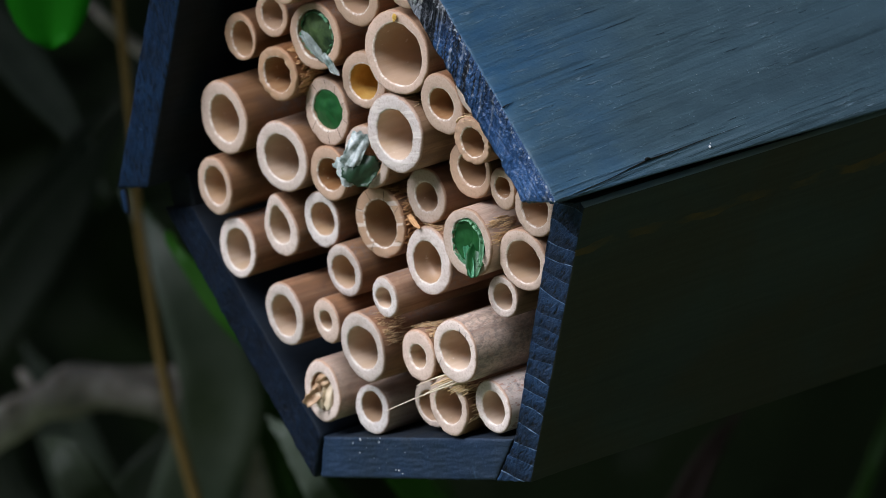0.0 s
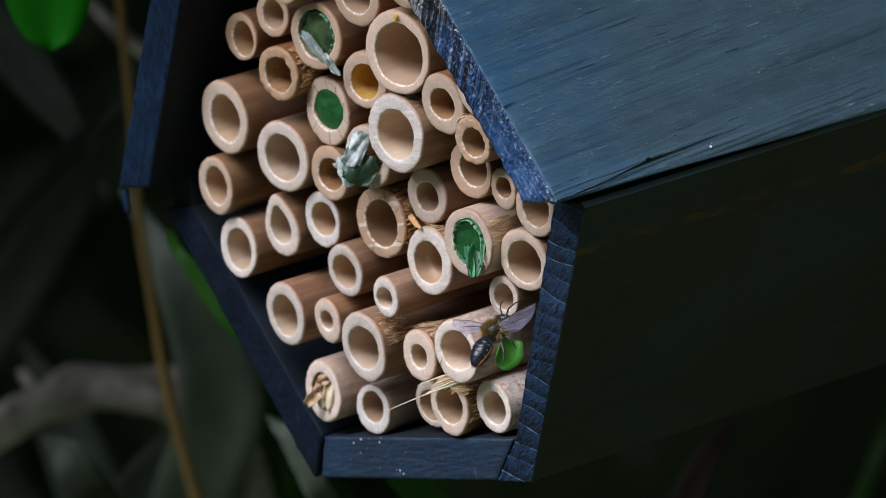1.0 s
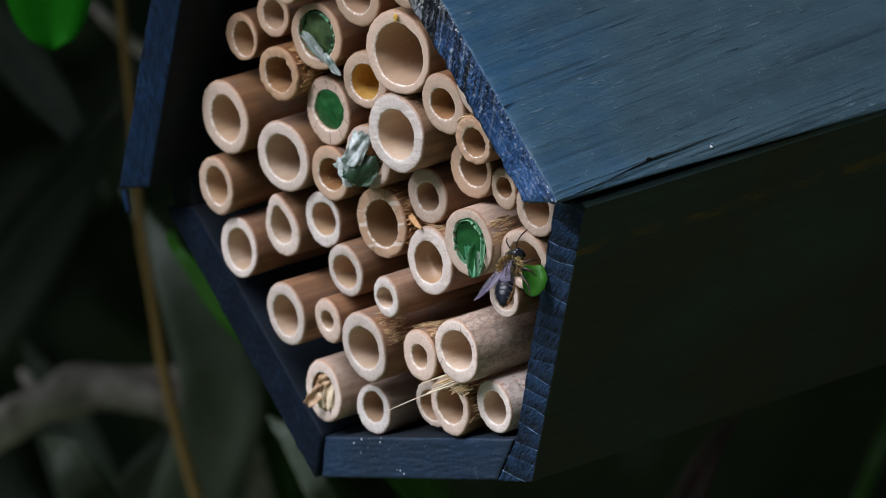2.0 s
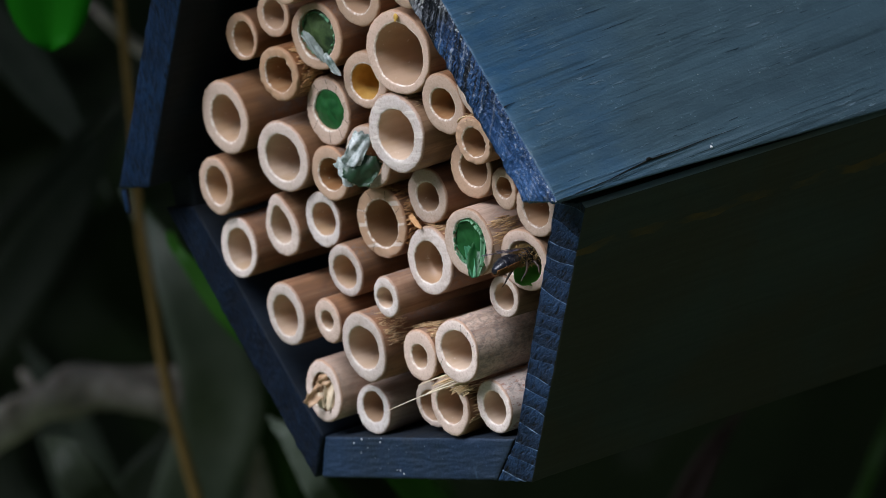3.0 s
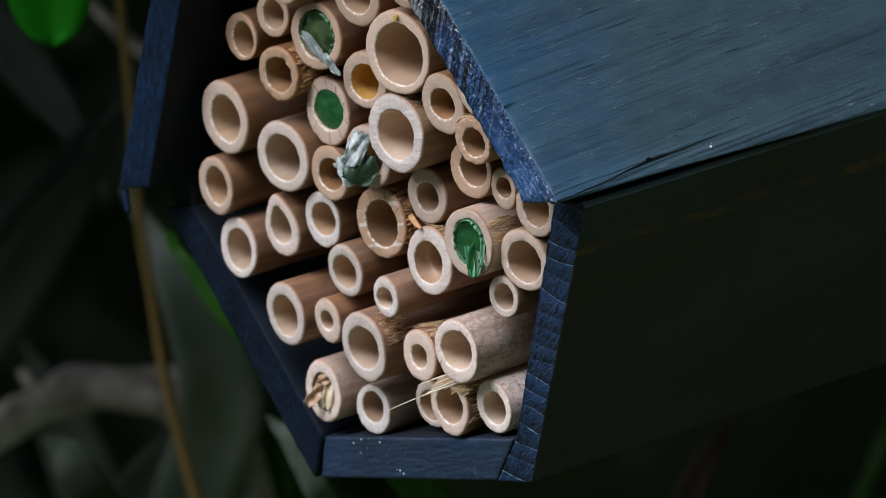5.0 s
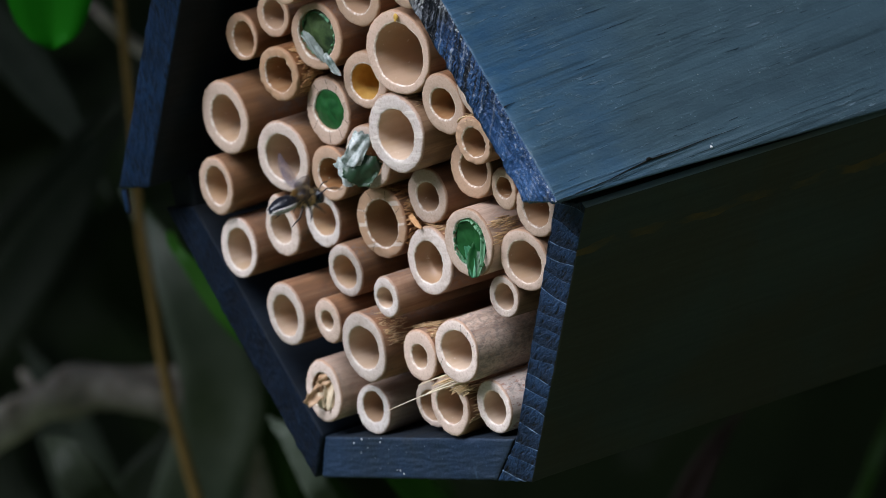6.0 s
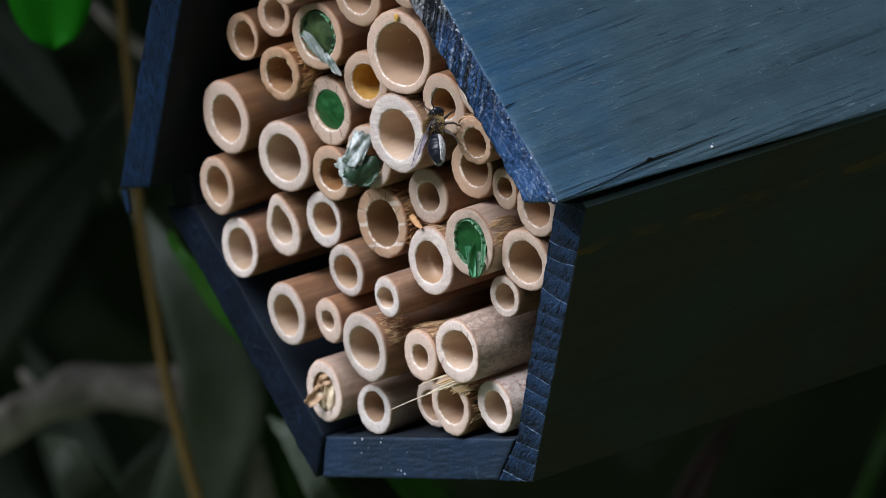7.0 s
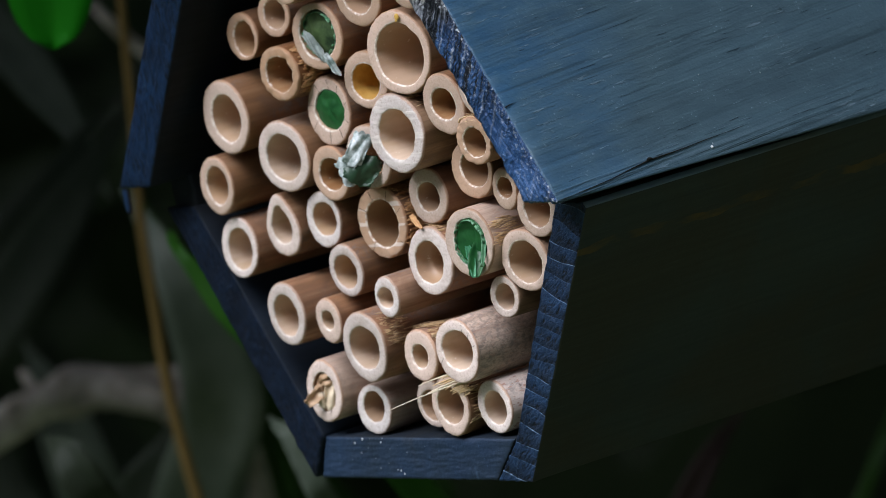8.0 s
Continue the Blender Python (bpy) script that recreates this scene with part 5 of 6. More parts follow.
strap_leaf([(-0.20, 0.17, -1.26), (-0.2219, 0.1513, -0.1115), (-0.2158, 0.1467, -0.0943), (-0.2178, 0.1466, -0.0841)], 0.004, M_STRAP_PALE, DULL)
strap_leaf([(-0.26, 0.17, -1.26), (-0.2974, 0.1846, -0.1194), (-0.2898, 0.1820, -0.1020), (-0.2879, 0.1865, -0.0925)], 0.005, M_STRAP_PALE, DULL)
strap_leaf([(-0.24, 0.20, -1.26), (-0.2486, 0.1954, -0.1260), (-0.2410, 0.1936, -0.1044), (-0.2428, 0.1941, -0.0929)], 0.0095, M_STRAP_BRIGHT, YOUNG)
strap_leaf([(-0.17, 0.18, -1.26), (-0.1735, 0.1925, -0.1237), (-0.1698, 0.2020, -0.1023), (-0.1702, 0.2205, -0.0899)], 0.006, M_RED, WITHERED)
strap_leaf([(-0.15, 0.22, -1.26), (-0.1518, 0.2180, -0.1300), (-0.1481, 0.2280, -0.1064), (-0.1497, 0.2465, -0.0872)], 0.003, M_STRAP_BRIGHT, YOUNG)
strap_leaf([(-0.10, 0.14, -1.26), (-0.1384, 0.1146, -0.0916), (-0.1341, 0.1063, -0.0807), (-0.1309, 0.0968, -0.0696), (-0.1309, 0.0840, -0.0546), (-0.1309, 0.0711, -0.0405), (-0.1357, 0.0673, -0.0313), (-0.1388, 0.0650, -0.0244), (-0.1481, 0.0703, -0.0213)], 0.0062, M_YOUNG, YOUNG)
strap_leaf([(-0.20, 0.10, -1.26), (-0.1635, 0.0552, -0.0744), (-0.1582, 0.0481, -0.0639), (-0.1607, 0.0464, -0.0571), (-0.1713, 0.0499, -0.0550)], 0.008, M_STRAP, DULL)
strap_leaf([(-0.19, 0.09, -1.26), (-0.1363, 0.0867, -0.0843), (-0.1313, 0.0796, -0.0717), (-0.1330, 0.0789, -0.0656), (-0.1350, 0.0776, -0.0610), (-0.1447, 0.0820, -0.0590)], 0.0048, M_STRAP_PALE, DULL)
LEAF = broad_leaf()
bee_hotel()
# top tubes' tones and left tubes' skins partly paint in the roof's shade
bamboo_tube(-27.6, 1.6, 27.7, 4.01, 4.07, 2.60, 3.02, 0.49, -0.40, tone=0.15, skin=0.05)
bamboo_tube(-18.6, 2.0, 31.1, 4.44, 3.83, 2.91, 2.51, 0.26, 0.09, tone=0.22, deep=0.4, skin=0.1)
bamboo_tube(-6.1, 0.4, 27.5, 6.20, 5.82, 4.39, 4.22, 0.17, 0.33, tone=0.22, deep=0.2, skin=0.05)
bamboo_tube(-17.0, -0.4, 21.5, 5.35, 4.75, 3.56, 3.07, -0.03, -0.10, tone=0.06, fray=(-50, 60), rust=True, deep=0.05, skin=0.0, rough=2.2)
bamboo_tube(7.7, -0.7, 34.2, 6.01, 5.24, 3.77, 3.25, -0.00, 0.24, tone=0.20, deep=0.35, skin=0.1)
bamboo_tube(16.3, -1.1, 24.5, 8.11, 7.13, 6.09, 5.25, 0.28, -0.29, tone=0.45, skin=0.3)
bamboo_tube(3.5, 1.3, 19.6, 5.65, 4.94, 3.52, 3.03, -0.16, -0.29, tone=0.30, bore=M_YELLOW)
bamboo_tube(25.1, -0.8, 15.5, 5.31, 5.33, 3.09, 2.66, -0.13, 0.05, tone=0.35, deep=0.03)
bamboo_tube(-8.8, 2.0, 14.3, 5.88, 5.87, 3.96, 3.42, 0.30, 0.24, tone=0.42, skin=0.25, cracks=(12, 48, 80, 118, 165, 210, 262, 300, 335), rough=1.3)
bamboo_tube(-32.9, -1.1, 14.5, 6.06, 6.45, 3.77, 4.12, 0.25, -0.20, tone=0.52, skin=0.1)
bamboo_tube(-20.8, 0.1, 7.1, 6.56, 6.16, 4.40, 4.07, -0.04, -0.15, tone=0.72, skin=0.15)
bamboo_tube(-37.7, -2.0, 2.8, 4.47, 5.04, 2.85, 3.31, 0.25, 0.05, tone=0.36, skin=0.1)
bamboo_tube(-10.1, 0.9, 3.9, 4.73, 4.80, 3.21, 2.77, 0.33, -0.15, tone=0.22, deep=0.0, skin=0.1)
bamboo_tube(-0.1, 1.7, 6.4, 5.91, 5.48, 4.05, 3.64, -0.12, 0.10, tone=.5, deep=0.2)
bamboo_tube(11.9, -1.1, 10.9, 7.44, 6.79, 4.85, 4.27, -0.06, -0.19, tone=.85, skin=0.3, sawn=1.0, rough=1.4, fray=(40, 110))
bamboo_tube(32.1, -1.7, 9.4, 4.16, 4.12, 2.67, 2.47, 0.13, -0.29, tone=0.15, rough=2.4, deep=0.15, skin=0.1, fray=(20, 120))
bamboo_tube(24.7, 2.8, 3.6, 5.34, 4.94, 3.52, 3.03, 0.78, 0.18, tone=0.2, deep=0.2, skin=0.2)
bamboo_tube(11.3, 3.4, -0.8, 4.96, 4.85, 2.82, 2.52, 0.09, -0.19, tone=0.42, deep=0.35)
bamboo_tube(33.0, 2.1, 0.4, 3.19, 3.59, 2.04, 1.76, 0.07, 0.24, tone=0.25, deep=0.1)
bamboo_tube(40.3, 2.0, -3.1, 4.89, 4.75, 3.17, 3.01, 0.14, -0.00, tone=0.36, rough=1.6, deep=0.3, skin=0.6)
bamboo_tube(-1.8, 3.2, -5.1, 6.09, 6.20, 3.93, 4.07, 0.09, -0.20, tone=.12, fray=(-40, 75), rust=True, deep=0.15, sawn=0.9, rough=1.5, cracks=(20, 62, 110, 150, 232, 318))
bamboo_tube(-15.8, 2.1, -4.3, 4.71, 4.94, 3.25, 2.91, 0.26, 0.10, tone=.9, deep=0.45)
bamboo_tube(-25.7, 0.9, -5.6, 4.17, 4.85, 2.52, 2.93, -0.19, 0.39, tone=.85, point=.28)
bamboo_tube(-36.5, -0.6, -8.3, 4.57, 5.31, 3.11, 3.62, 0.14, -0.30, tone=.9)
bamboo_tube(23.9, 0.0, -8.1, 6.04, 5.82, 4.01, 4.07, 0.29, -0.00, tone=0.42, deep=0.2, skin=0.6, lit_pale=0.3, fray=(-10, 35), rough=1.4)
bamboo_tube(10.8, 1.8, -11.6, 5.80, 5.87, 3.66, 3.59, -0.51, -0.24, tone=.8, deep=0.3, sawn=0.3, node=True, fray=(35, 95), rough=1.3)
bamboo_tube(34.9, 2.0, -11.7, 5.85, 5.33, 4.05, 3.59, -0.01, -0.29, tone=0.48, rough=1.5, skin=0.45)
bamboo_tube(27.6, 2.3, -17.9, 3.58, 3.64, 2.37, 2.28, 0.07, -0.00, tone=.65, deep=0.7, skin=0.3)
bamboo_tube(-11.0, 1.0, -12.9, 4.51, 4.60, 3.10, 2.91, -0.22, -0.24, tone=.8, deep=0.5)
bamboo_tube(1.9, -1.7, -16.9, 3.10, 3.60, 2.03, 1.75, -0.40, -0.10, tone=0.98, skin=0.4)
bamboo_tube(-25.9, -1.6, -19.7, 4.79, 5.57, 3.14, 3.65, -0.24, -0.29, tone=.75)
bamboo_tube(-15.7, -1.0, -21.1, 3.43, 3.99, 1.73, 1.65, -0.18, 0.15, tone=.6)
bamboo_tube(-6.0, -2.1, -25.4, 5.86, 6.11, 4.12, 3.68, -0.10, -0.10, tone=0.75, fray=(0, 60), skin=0.15)
bamboo_tube(7.8, -1.7, -26.9, 4.21, 4.51, 2.01, 2.04, -0.12, -0.15, tone=.6, fray=(30, 110))
bamboo_tube(19.3, -3.1, -25.9, 5.37, 5.53, 3.90, 3.36, 0.14, 0.24, tone=0.88, cracks=True, aged=0.75, skin=0.8, lit_pale=0.35)
bamboo_tube(-21.0, -0.6, -33.4, 4.61, 5.36, 2.91, 3.30, -0.04, -0.15, tone=.8, deep=0.0, skin=0.6, lit_pale=0.3)
bamboo_tube(-10.9, 1.3, -37.0, 4.53, 4.36, 2.81, 2.67, -0.02, 0.44, tone=1.00, deep=0.4, skin=0.6, lit_pale=0.4)
bamboo_tube(2.3, 3.4, -36.5, 3.93, 4.12, 2.73, 2.67, -0.31, -0.29, tone=0.60, deep=0.4)
bamboo_tube(11.9, -0.7, -35.8, 4.69, 5.19, 3.31, 3.15, 0.03, 0.10, tone=0.62, fray=(-30, 40), deep=0.45)
bamboo_tube(21.9, 0.5, -36.2, 4.43, 4.65, 2.87, 2.91, 0.09, -0.19, tone=1.00, skin=1.0, lit_pale=1.0)
bamboo_tube(-7.3, -3.4, 39.1, 4.69, 5.24, 3.12, 3.54, -0.08, 0.24, skin=0.05, tone=0.22)
bamboo_tube(34.2, -1.7, 18.1, 3.5, 4.4, 2.2, 2.9, tone=0.5, skin=0.2)
bamboo_tube(22.5, -2.0, 36.3, 4.68, 4.46, 3.10, 2.91, 0.17, 0.09, tone=0.20, skin=0.05)

bm = bmesh.new()
blob(bm, (18.0 * MM, -1.35 * MM, 30.6 * MM), (0.00055, 0.00015, 0.0006), 10, 8, wobble=0.4)
blob(bm, (17.6 * MM, -1.35 * MM, 30.0 * MM), (0.0003, 0.0001, 0.0003), 8, 6, wobble=0.4)
tagged(part("pollen_crumb", bm, M_DUST), "small yellow pollen crumb on a tube's rim", "pollen crumb")

# leaf pieces that bees have left in the tubes
plug(-6.0, 1.7, 27.8, 4.3, 4.1, M_LEAF_DEEP, "mottled dark green leaf plug sealing a bamboo tube", 0.6, 0.2, 1, torn=True)
plug(-8.5, 3.0, 14.5, 4.05, 3.6, M_LEAF, "smooth green leaf disc sealing a bamboo tube", 0.4, 0.1, 2)
plug(24.2, 0.7, -8.1, 4.0, 4.1, M_LEAF, "ragged green leaf cup in a bamboo tube", -0.5, 0.2, 3, torn=True)

crumple((-5.9, -0.5, 26.0), 0.75, 3.1, 0.4, M_LEAF_GREY, "pale dry leaf strip hanging from a tube", 41, -38)
crumple((-0.8, -1.6, 22.9), 0.6, 2.2, 0.4, M_SILVER_LEAF, "torn silvery tip of a dry leaf strip", 44, -36)
crumple((1.0, -0.9, 4.9), 2.9, 2.7, 0.8, M_MOTTLED, "crumpled dark green leaf at a tube's mouth", 8, 24)
crumple((-1.4, -1.7, 4.8), 1.9, 2.5, 0.6, M_SILVER_LEAF, "silvery curled leaf edge at a tube's mouth", 12, -28)
crumple((1.3, -1.4, 8.5), 1.7, 2.9, 0.7, M_SILVER_LEAF, "crumpled silvery leaf underside at a tube's mouth", 3, 22)
scrap([(24.9, 1.4, -8.6), (25.6, -0.6, -11.4), (26.6, -2.4, -13.4)], 2.8, M_LEAF, "green leaf tongue hanging out of a tube", 0.5, 21, jag=0.35)
scrap([(22.6, 0.6, -8.8), (24.8, -0.6, -10.6), (26.9, -2.7, -13.4)], 1.2, M_LEAF_TEAL, "glossy blue-green leaf fold in a tube", 0.6, 22, jag=0.4)
scrap([(27.0, 0.8, -5.6), (28.2, 0.1, -8.6), (27.7, -1.4, -11.9)], 0.8, M_TORN, "ragged dark leaf edge in a tube", 0.4, 23, jag=0.5)
crumple((-22.3, 0.8, -32.8), 1.6, 3.0, 1.0, M_DRY, "crumpled dry brown leaf in a tube's mouth", 21)
crumple((-19.7, -0.2, -34.2), 1.3, 2.6, 0.9, M_DRY_PALE, "crumpled straw-coloured leaf in a tube's mouth", 23)
crumple((-20.4, 0.3, -31.6), 1.3, 1.5, 0.9, M_DRY, "crumpled dry brown leaf in a tube's mouth", 25, 40)
crumple((-21.5, -0.7, -35.0), 1.0, 1.5, 0.8, M_DRY_PALE, "crumpled straw-coloured leaf in a tube's mouth", 27, -30)
scrap([(-22.8, -3.2, -35.1), (-21.3, -2.2, -33.7), (-22.4, 0.6, -33.4)], 2.0, M_DRY, "dry brown leaf tongue hanging from a tube's mouth", 0.7, 31, jag=0.5)
scrap([(29.2, -1.5, 12.4), (31.2, -2.0, 13.6), (33.4, -1.4, 13.0)], 0.9, M_FIBRE, "frayed straw-coloured bamboo strip on a tube's rim", 0.5, 41, jag=0.6, name="bamboo_shred")
scrap([(5.8, 3.6, -4.0), (8.2, 2.4, -5.2), (10.4, 1.6, -5.9)], 0.8, M_FIBRE_RED, "torn rust-brown bamboo splinter on a tube's rim", 0.5, 42, jag=0.6, name="bamboo_shred")


def splinter(p, q, r, sag=0.3, mat=M_STRAW):
    bm = bmesh.new()
    a, b_ = Vector(p), Vector(q)
    m = (a + b_) / 2 + Vector((0, 0, sag))
    rod(bm, [v * MM for v in curve_points(a, m, b_, 9)], [1.35 * r * MM * (1 - 0.07 * i) for i in range(9)], 6)
    tagged(part("splinter", bm, mat), "long pale bamboo fibre torn from a tube" if mat == M_STRAW else "short tan bamboo fibre on a frayed rim", "splinter", "splinters on a frayed tube")


for p_, q_, r_, s_ in (((16.5, -0.9, -31.6), (2.3, -6.0, -35.3), 0.11, 0.4), ((14.2, -0.9, -30.2), (7.5, -3.0, -31.8), 0.13, 0.3), ((15.2, -0.9, -31.4), (9.8, -3.2, -33.0), 0.13, 0.2)):
    splinter(p_, q_, r_, s_)
frnd = random.Random(29)
for _ in range(34):
    f_ = frnd.random()
    root_ = Vector((13.6 + 4.4 * f_ + frnd.gauss(0, 0.3), -0.5 + frnd.uniform(-0.5, 0.6), -30.9 - 2.2 * f_ * f_ + frnd.gauss(0, 0.3)))
    ln_ = frnd.uniform(1.6, 4.6) * (1.0 - 0.35 * f_)
    splinter(root_, root_ + Vector((-0.93, -0.34, -0.24 - 0.12 * f_ + frnd.gauss(0, 0.06))) * ln_, frnd.uniform(0.07, 0.13), frnd.uniform(0, 0.2), M_TAN)


def motions():
    walk(BEE, [
    (0, pose(-0.1639, -0.0120, -0.0928, 16, -9, 6)),
    (0.3, pose(-0.0841, -0.0120, -0.0654, 12, -17, 13)),
    (0.4, pose(-0.0575, -0.0120, -0.0569, 12, -17, 13)),
    (0.5, pose(-0.0310, -0.0120, -0.0475, 15, -11, 8)),
    (0.6, pose(-0.0066, -0.0120, -0.0349, 17, -11, 8)),
    (0.7, pose(0.0135, -0.0120, -0.0295, 14, -12, 9)),
    (0.8, pose(0.0274, -0.0120, -0.0272, 17, -10, 7)),
    (0.9, pose(0.0332, -0.0110, -0.0244, 15, -16, 13)),
    (1, pose(0.0385, -0.0110, -0.0216, 30, -2, 1)),
    (1.1, pose(0.0402, -0.0100, -0.0187, 22, -12, 9)),
    (1.2, pose(0.0356, -0.0100, -0.0170, 26, -13, 9)),
    (1.3, pose(0.0364, -0.0100, -0.0175, 22, -11, 8)),
    (1.4, pose(0.0417, -0.0080, -0.0161, 25, -11, 8)),
    (1.5, pose(0.0408, -0.0070, -0.0166, 66, 8, -4)),
    (1.6, pose(0.0407, -0.0070, -0.0163, 66, 8, -4)),
    (1.7, pose(0.0408, -0.0070, -0.0142, 59, -8, 2)),
    (2.2, pose(0.0398, -0.0050, -0.0118, 29, -14, 10)),
    (2.6, pose(0.0345, -0.0006, -0.0107, -1, -7, -14)),
    (2.8, pose(0.0345, 0.0002, -0.0112, 0, -11, -3)),
    (3, pose(0.0349, 0.0010, -0.0112, 0, -11, -3)),
    (3.2, pose(0.0349, 0.0019, -0.0112, 0, -18, -3)),
    (3.4, pose(0.0349, 0.0029, -0.0112, 0, -16, -3)),
    (3.5, pose(0.0349, 0.0036, -0.0112, 0, -16, -3)),
    (3.6, pose(0.0349, 0.0042, -0.0112, 0, -16, -3)),
    (3.7, pose(0.0349, 0.0058, -0.0112, 0, -16, -3)),
    (3.8, pose(0.0349, 0.0082, -0.0112, 0, -16, -3)),
    (3.9, pose(0.0349, 0.0110, -0.0112, 0, -36, -3)),
    (4, pose(0.0349, 0.0145, -0.0112, 0, -27, -3)),
    (4.5, pose(0.0349, 0.0260, -0.0112, 0, -0, -3)),
    (8, pose(0.0349, 0.0300, -0.0112, 0, -0, -3)),
    ])
    walk(CARGO, [
    (0, pose(-0.1619, -0.0111, -0.0957, 16, -9, 6)),
    (0.3, pose(-0.0818, -0.0110, -0.0681, 12, -17, 13)),
    (0.4, pose(-0.0552, -0.0110, -0.0596, 12, -17, 13)),
    (0.5, pose(-0.0289, -0.0110, -0.0504, 15, -11, 8)),
    (0.6, pose(-0.0045, -0.0109, -0.0377, 17, -11, 8)),
    (0.7, pose(0.0156, -0.0111, -0.0323, 14, -12, 9)),
    (0.8, pose(0.0294, -0.0110, -0.0301, 17, -10, 7)),
    (0.9, pose(0.0354, -0.0098, -0.0271, 15, -16, 13)),
    (1, pose(0.0402, -0.0095, -0.0245, 30, -2, 1)),
    (1.1, pose(0.0422, -0.0086, -0.0214, 22, -12, 9)),
    (1.2, pose(0.0376, -0.0084, -0.0196, 26, -13, 9)),
    (1.3, pose(0.0384, -0.0087, -0.0203, 22, -11, 8)),
    (1.4, pose(0.0437, -0.0065, -0.0188, 25, -11, 8)),
    (1.5, pose(0.0422, -0.0034, -0.0169, 66, 8, -4)),
    (1.6, pose(0.0421, -0.0034, -0.0166, 66, 8, -4)),
    (1.7, pose(0.0419, -0.0033, -0.0146, 59, -8, 2)),
    (2.2, pose(0.0410, -0.0019, -0.0137, 29, -14, 10)),
    (2.6, pose(0.0343, 0.0014, -0.0136, 3, -6, -9)),
    (2.8, pose(0.0343, 0.0020, -0.0136, 3, -6, -9)),
    (3, pose(0.0343, 0.0028, -0.0136, 3, -6, -9)),
    (3.2, pose(0.0343, 0.0038, -0.0136, 3, -6, -9)),
    (3.4, pose(0.0339, 0.0050, -0.0120, 4, 49, 3)),
    (3.5, pose(0.0339, 0.0060, -0.0120, 4, 49, 3)),
    (3.6, pose(0.0339, 0.0075, -0.0120, 4, 49, 3)),
    (3.7, pose(0.0339, 0.0118, -0.0120, 4, 49, 3)),
    (3.8, pose(0.0339, 0.0142, -0.0120, 4, 49, 3)),
    (3.9, pose(0.0339, 0.0170, -0.0120, 4, 49, 3)),
    (4, pose(0.0339, 0.0205, -0.0120, 4, 49, 3)),
    (4.5, pose(0.0339, 0.0320, -0.0120, 4, 49, 3)),
    (8, pose(0.0339, 0.0360, -0.0120, 4, 49, 3)),
    ])
    walk(BEE_PALE, [
    (0, pose(0.0211, -0.0120, -0.1119, 29, -8, 56)),
    (5.2, pose(0.0267, -0.0120, -0.0923, 29, -8, 56)),
    (5.6, pose(0.0103, -0.0120, -0.0602, 29, 4, 23)),
    (5.7, pose(0.0050, -0.0120, -0.0428, 29, 4, 23)),
    (5.8, pose(-0.0027, -0.0120, -0.0274, 29, 6, 19)),
    (5.9, pose(-0.0104, -0.0120, -0.0115, 1, 14, -6)),
    (6, pose(-0.0038, -0.0120, 0.0023, -0, 15, -10)),
    (6.1, pose(0.0158, -0.0120, 0.0090, 24, 8, 12)),
    (6.2, pose(0.0140, -0.0120, 0.0140, 10, 13, -1)),
    (6.3, pose(0.0145, -0.0120, 0.0153, 10, 12, -0)),
    (6.4, pose(0.0222, -0.0120, 0.0174, 24, 12, 0)),
    (6.5, pose(0.0238, -0.0110, 0.0148, 12, 15, -11)),
    (6.6, pose(0.0311, -0.0100, 0.0141, 11, 14, -7)),
    (6.7, pose(0.0331, -0.0083, 0.0107, 63, -39, 1)),
    (6.8, pose(0.0303, -0.0081, 0.0112, 72, -24, -6)),
    (6.9, pose(0.0299, -0.0076, 0.0117, 43, -33, -2)),
    (7, pose(0.0293, -0.0071, 0.0118, 60, -30, -3)),
    (7.1, pose(0.0287, -0.0066, 0.0128, 40, -26, -6)),
    (7.2, pose(0.0286, -0.0053, 0.0138, 28, -31, -3)),
    (7.3, pose(0.0276, -0.0035, 0.0146, 18, -37, 0)),
    (7.4, pose(0.0251, -0.0006, 0.0157, 13, -70, -15)),
    (7.5, pose(0.0251, 0.0009, 0.0157, 13, -70, -15)),
    (7.6, pose(0.0251, 0.0013, 0.0157, 13, -70, -15)),
    (7.7, pose(0.0251, 0.0025, 0.0157, 0, -71, -3)),
    (7.8, pose(0.0251, 0.0042, 0.0157, 0, -71, -3)),
    (7.9, pose(0.0251, 0.0063, 0.0157, 0, -71, -3)),
    (8, pose(0.0251, 0.0095, 0.0157, 0, -71, -3)),
    ])
    still = LEAF.matrix_basis.copy()
    walk(LEAF, [(t, Matrix.Translation(Vector((0, 0, dz * 0.0001))) @ still @ pose(0, 0, 0, 0, rt, 0)) for t, dz, rt in (
        (0, 0, 0), (0.8, -3, 1), (1.5, 0, 0), (3.0, -3, 1), (3.5, 1, -1), (4.5, 6, -2), (5.2, 3, 0), (6.0, 0, 0), (7.0, 0, 0), (7.5, -5, 2), (8.0, 0, 0))])
    # wings: rows of (seconds, lift, sweep, beat, twist) in degrees; lift raises the tip, sweep carries it back, beat is the stroke to and fro, twist turns the blade
    flap(WINGS[0], ((0, 12, 25, 30, 0), (0.6, 14, 20, 30, 0), (0.9, 30, 0, 30, 0), (1.0, 45, 0, 34, 0), (1.3, 20, 20, 30, 0), (1.5, 0, 5, 24, 0), (1.7, 0, 25, 20, 0), (2.3, 12, 70, 0, 0), (3.0, 8, 82, 0, 0), (3.3, 4, 86, 0, 0), (8.0, 3, 86, 0, 0)))
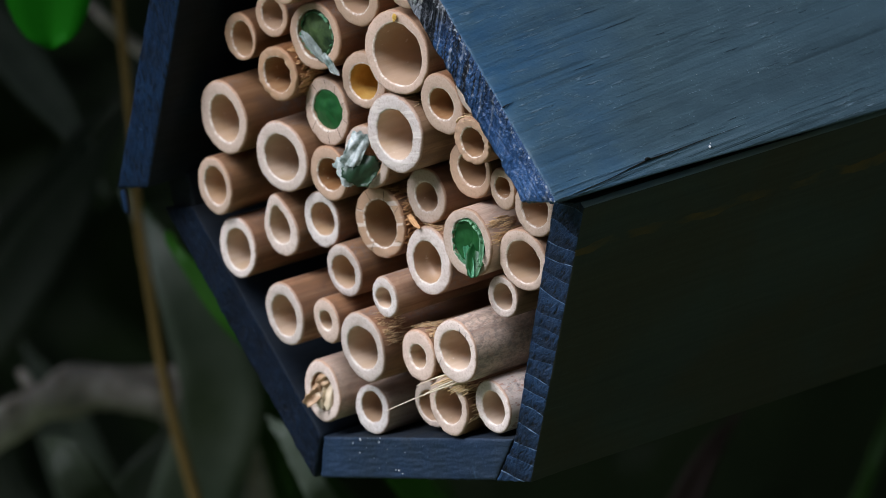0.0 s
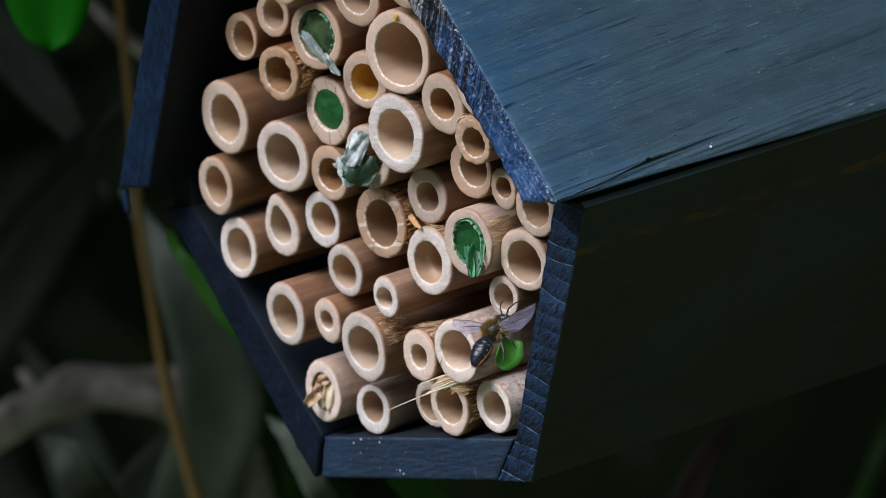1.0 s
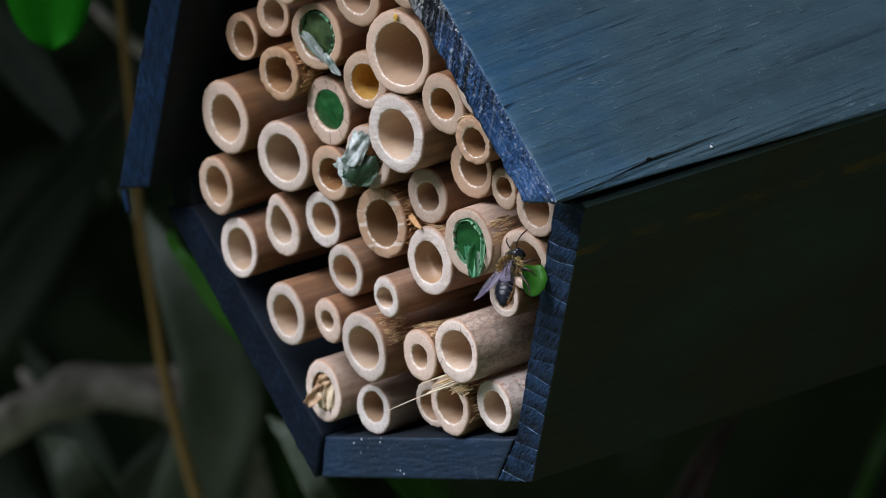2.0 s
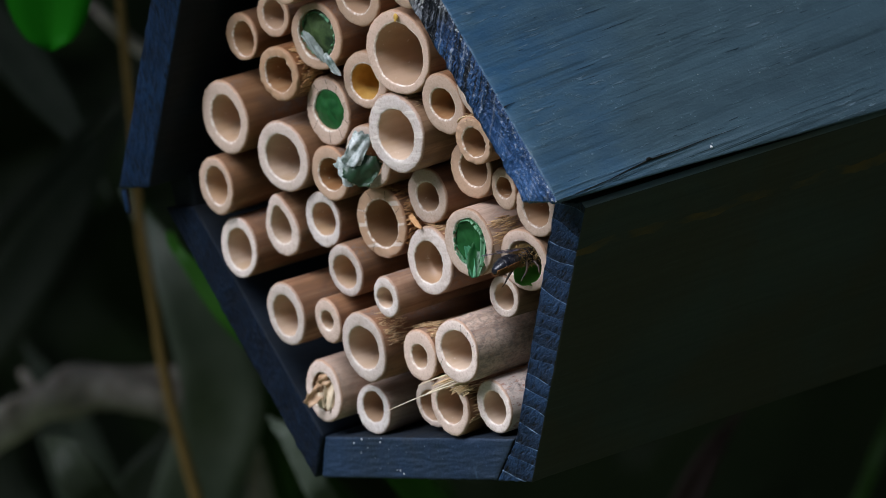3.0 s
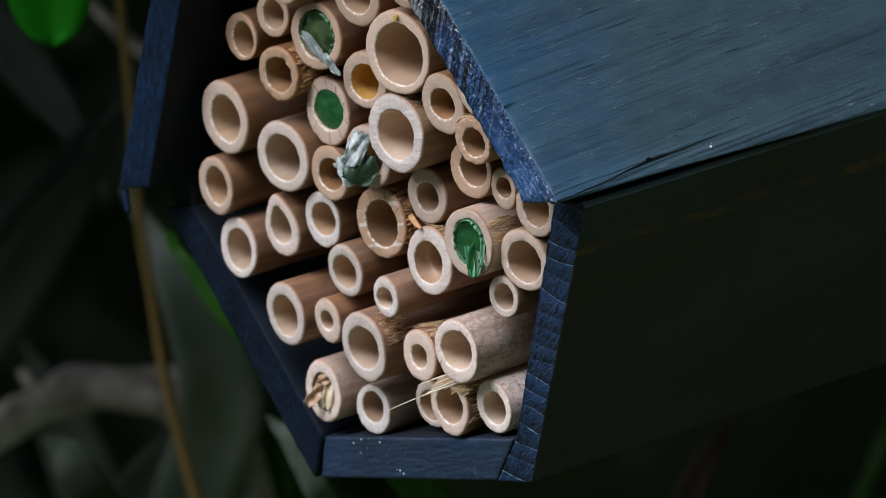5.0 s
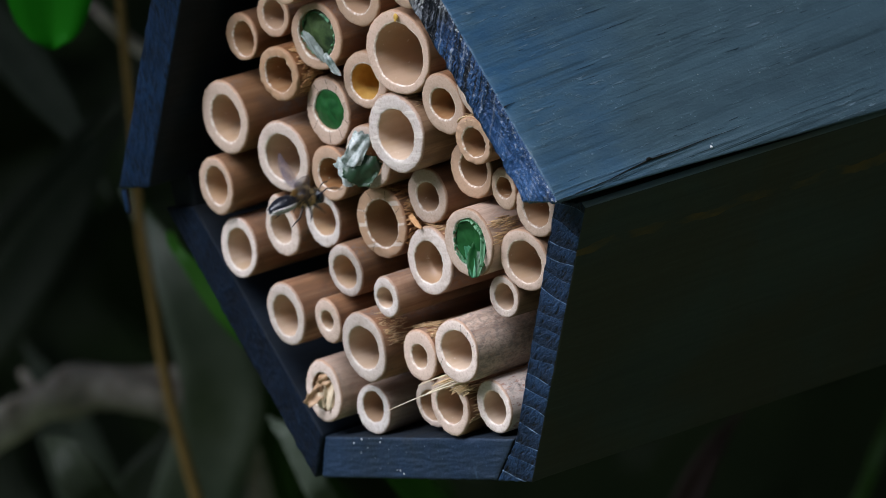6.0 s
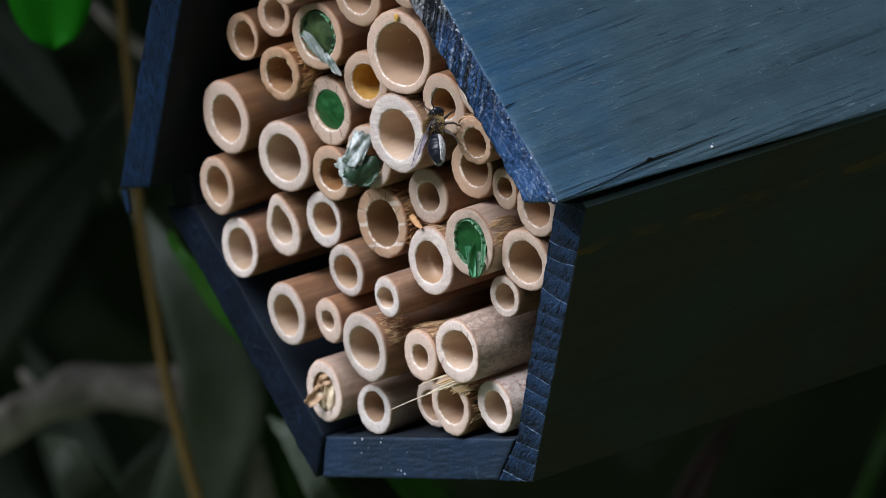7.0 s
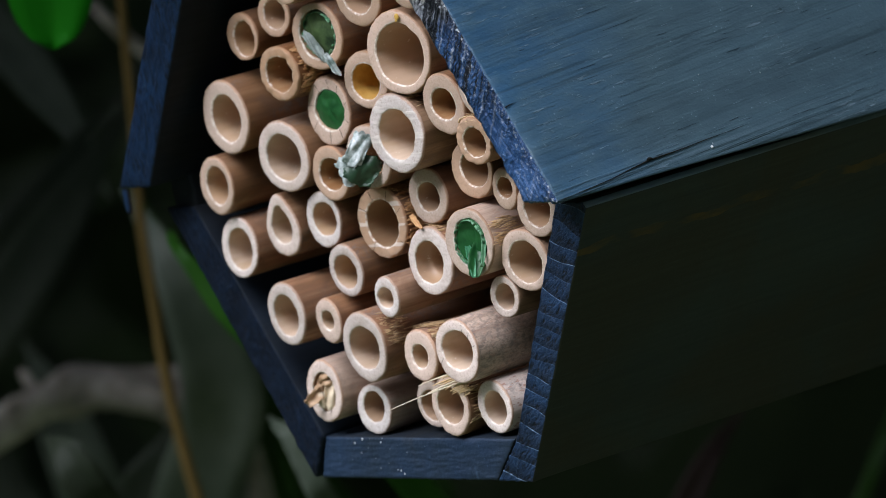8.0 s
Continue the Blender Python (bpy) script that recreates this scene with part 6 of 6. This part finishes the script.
    flap(WINGS[1], ((0, 12, 25, 30, 0), (0.6, 14, 10, 26, 0), (0.7, 22, -10, 20, 40), (0.8, 5, -30, 5, 60), (1.0, 6, -34, 5, 60), (1.1, 30, 0, 30, 30), (1.5, 50, 40, 30, 0), (1.7, 30, 50, 20, 0), (2.3, 10, 74, 0, 0), (3.0, 8, 82, 0, 0), (3.3, 4, 86, 0, 0), (8.0, 3, 86, 0, 0)))
    flap(WINGS_PALE[0], ((0, 40, 10, 0, 0), (5.4, 40, 10, 30, 0), (6.0, 80, 20, 30, 0), (6.5, 10, 45, 30, 0), (6.7, 20, 45, 10, 0), (7.0, 8, 58, 0, 0), (7.4, 4, 84, 0, 0), (8.0, 3, 85, 0, 0)))
    flap(WINGS_PALE[1], ((0, 40, 10, 0, 0), (5.4, 40, 10, 30, 0), (6.0, 75, 30, 30, 0), (6.5, -10, -35, 30, 0), (6.7, 20, 40, 12, 0), (7.0, 20, 66, 0, 0), (7.4, 4, 82, 0, 0), (8.0, 3, 84, 0, 0)))


def flap(wing, rows):
    """Key a wing between the rows; while it beats it turns to and fro at every step."""
    sx, hinge = wing
    at = hinge.matrix_basis.translation.copy()
    keys = []
    for (t0, *a), (t1, *b) in zip(rows, rows[1:]):
        n = max(1, round((t1 - t0) * FPS)) if a[2] or b[2] else 1
        for i in range(n):
            f = i / n
            lift, sweep, beat, twist = (p + (q - p) * f for p, q in zip(a, b))
            t = t0 + (t1 - t0) * f
            keys.append((t, lift + beat * (1 if round(t * FPS) % 2 else -1), sweep, twist))
    keys.append((rows[-1][0], rows[-1][1], rows[-1][2], rows[-1][4]))
    walk(hinge, [(t, Matrix.Translation(at) @ pose(0, 0, 0, twist, -sx * lift, -sx * sweep)) for t, lift, sweep, twist in keys])


BEE, WINGS = bee("leafcutter bee with blue-black banded abdomen carrying a leaf", M_RUST, 80, 0.00093)
BEE_PALE, WINGS_PALE = bee("leafcutter bee with a silvery white underside", M_SILVER, 102, 0.00088)
CARGO = new("leaf_piece")
scrap([(0.0, 2.6, 0.5), (0.3, 0.0, -0.7), (-0.1, -2.6, 0.0)], 4.6, M_LEAF_FRESH, "", 0.35, 7, "cut_blade", 0.12, CARGO)
tagged(CARGO, "freshly cut bright green oval leaf piece held by a bee", "leaf piece")
motions()
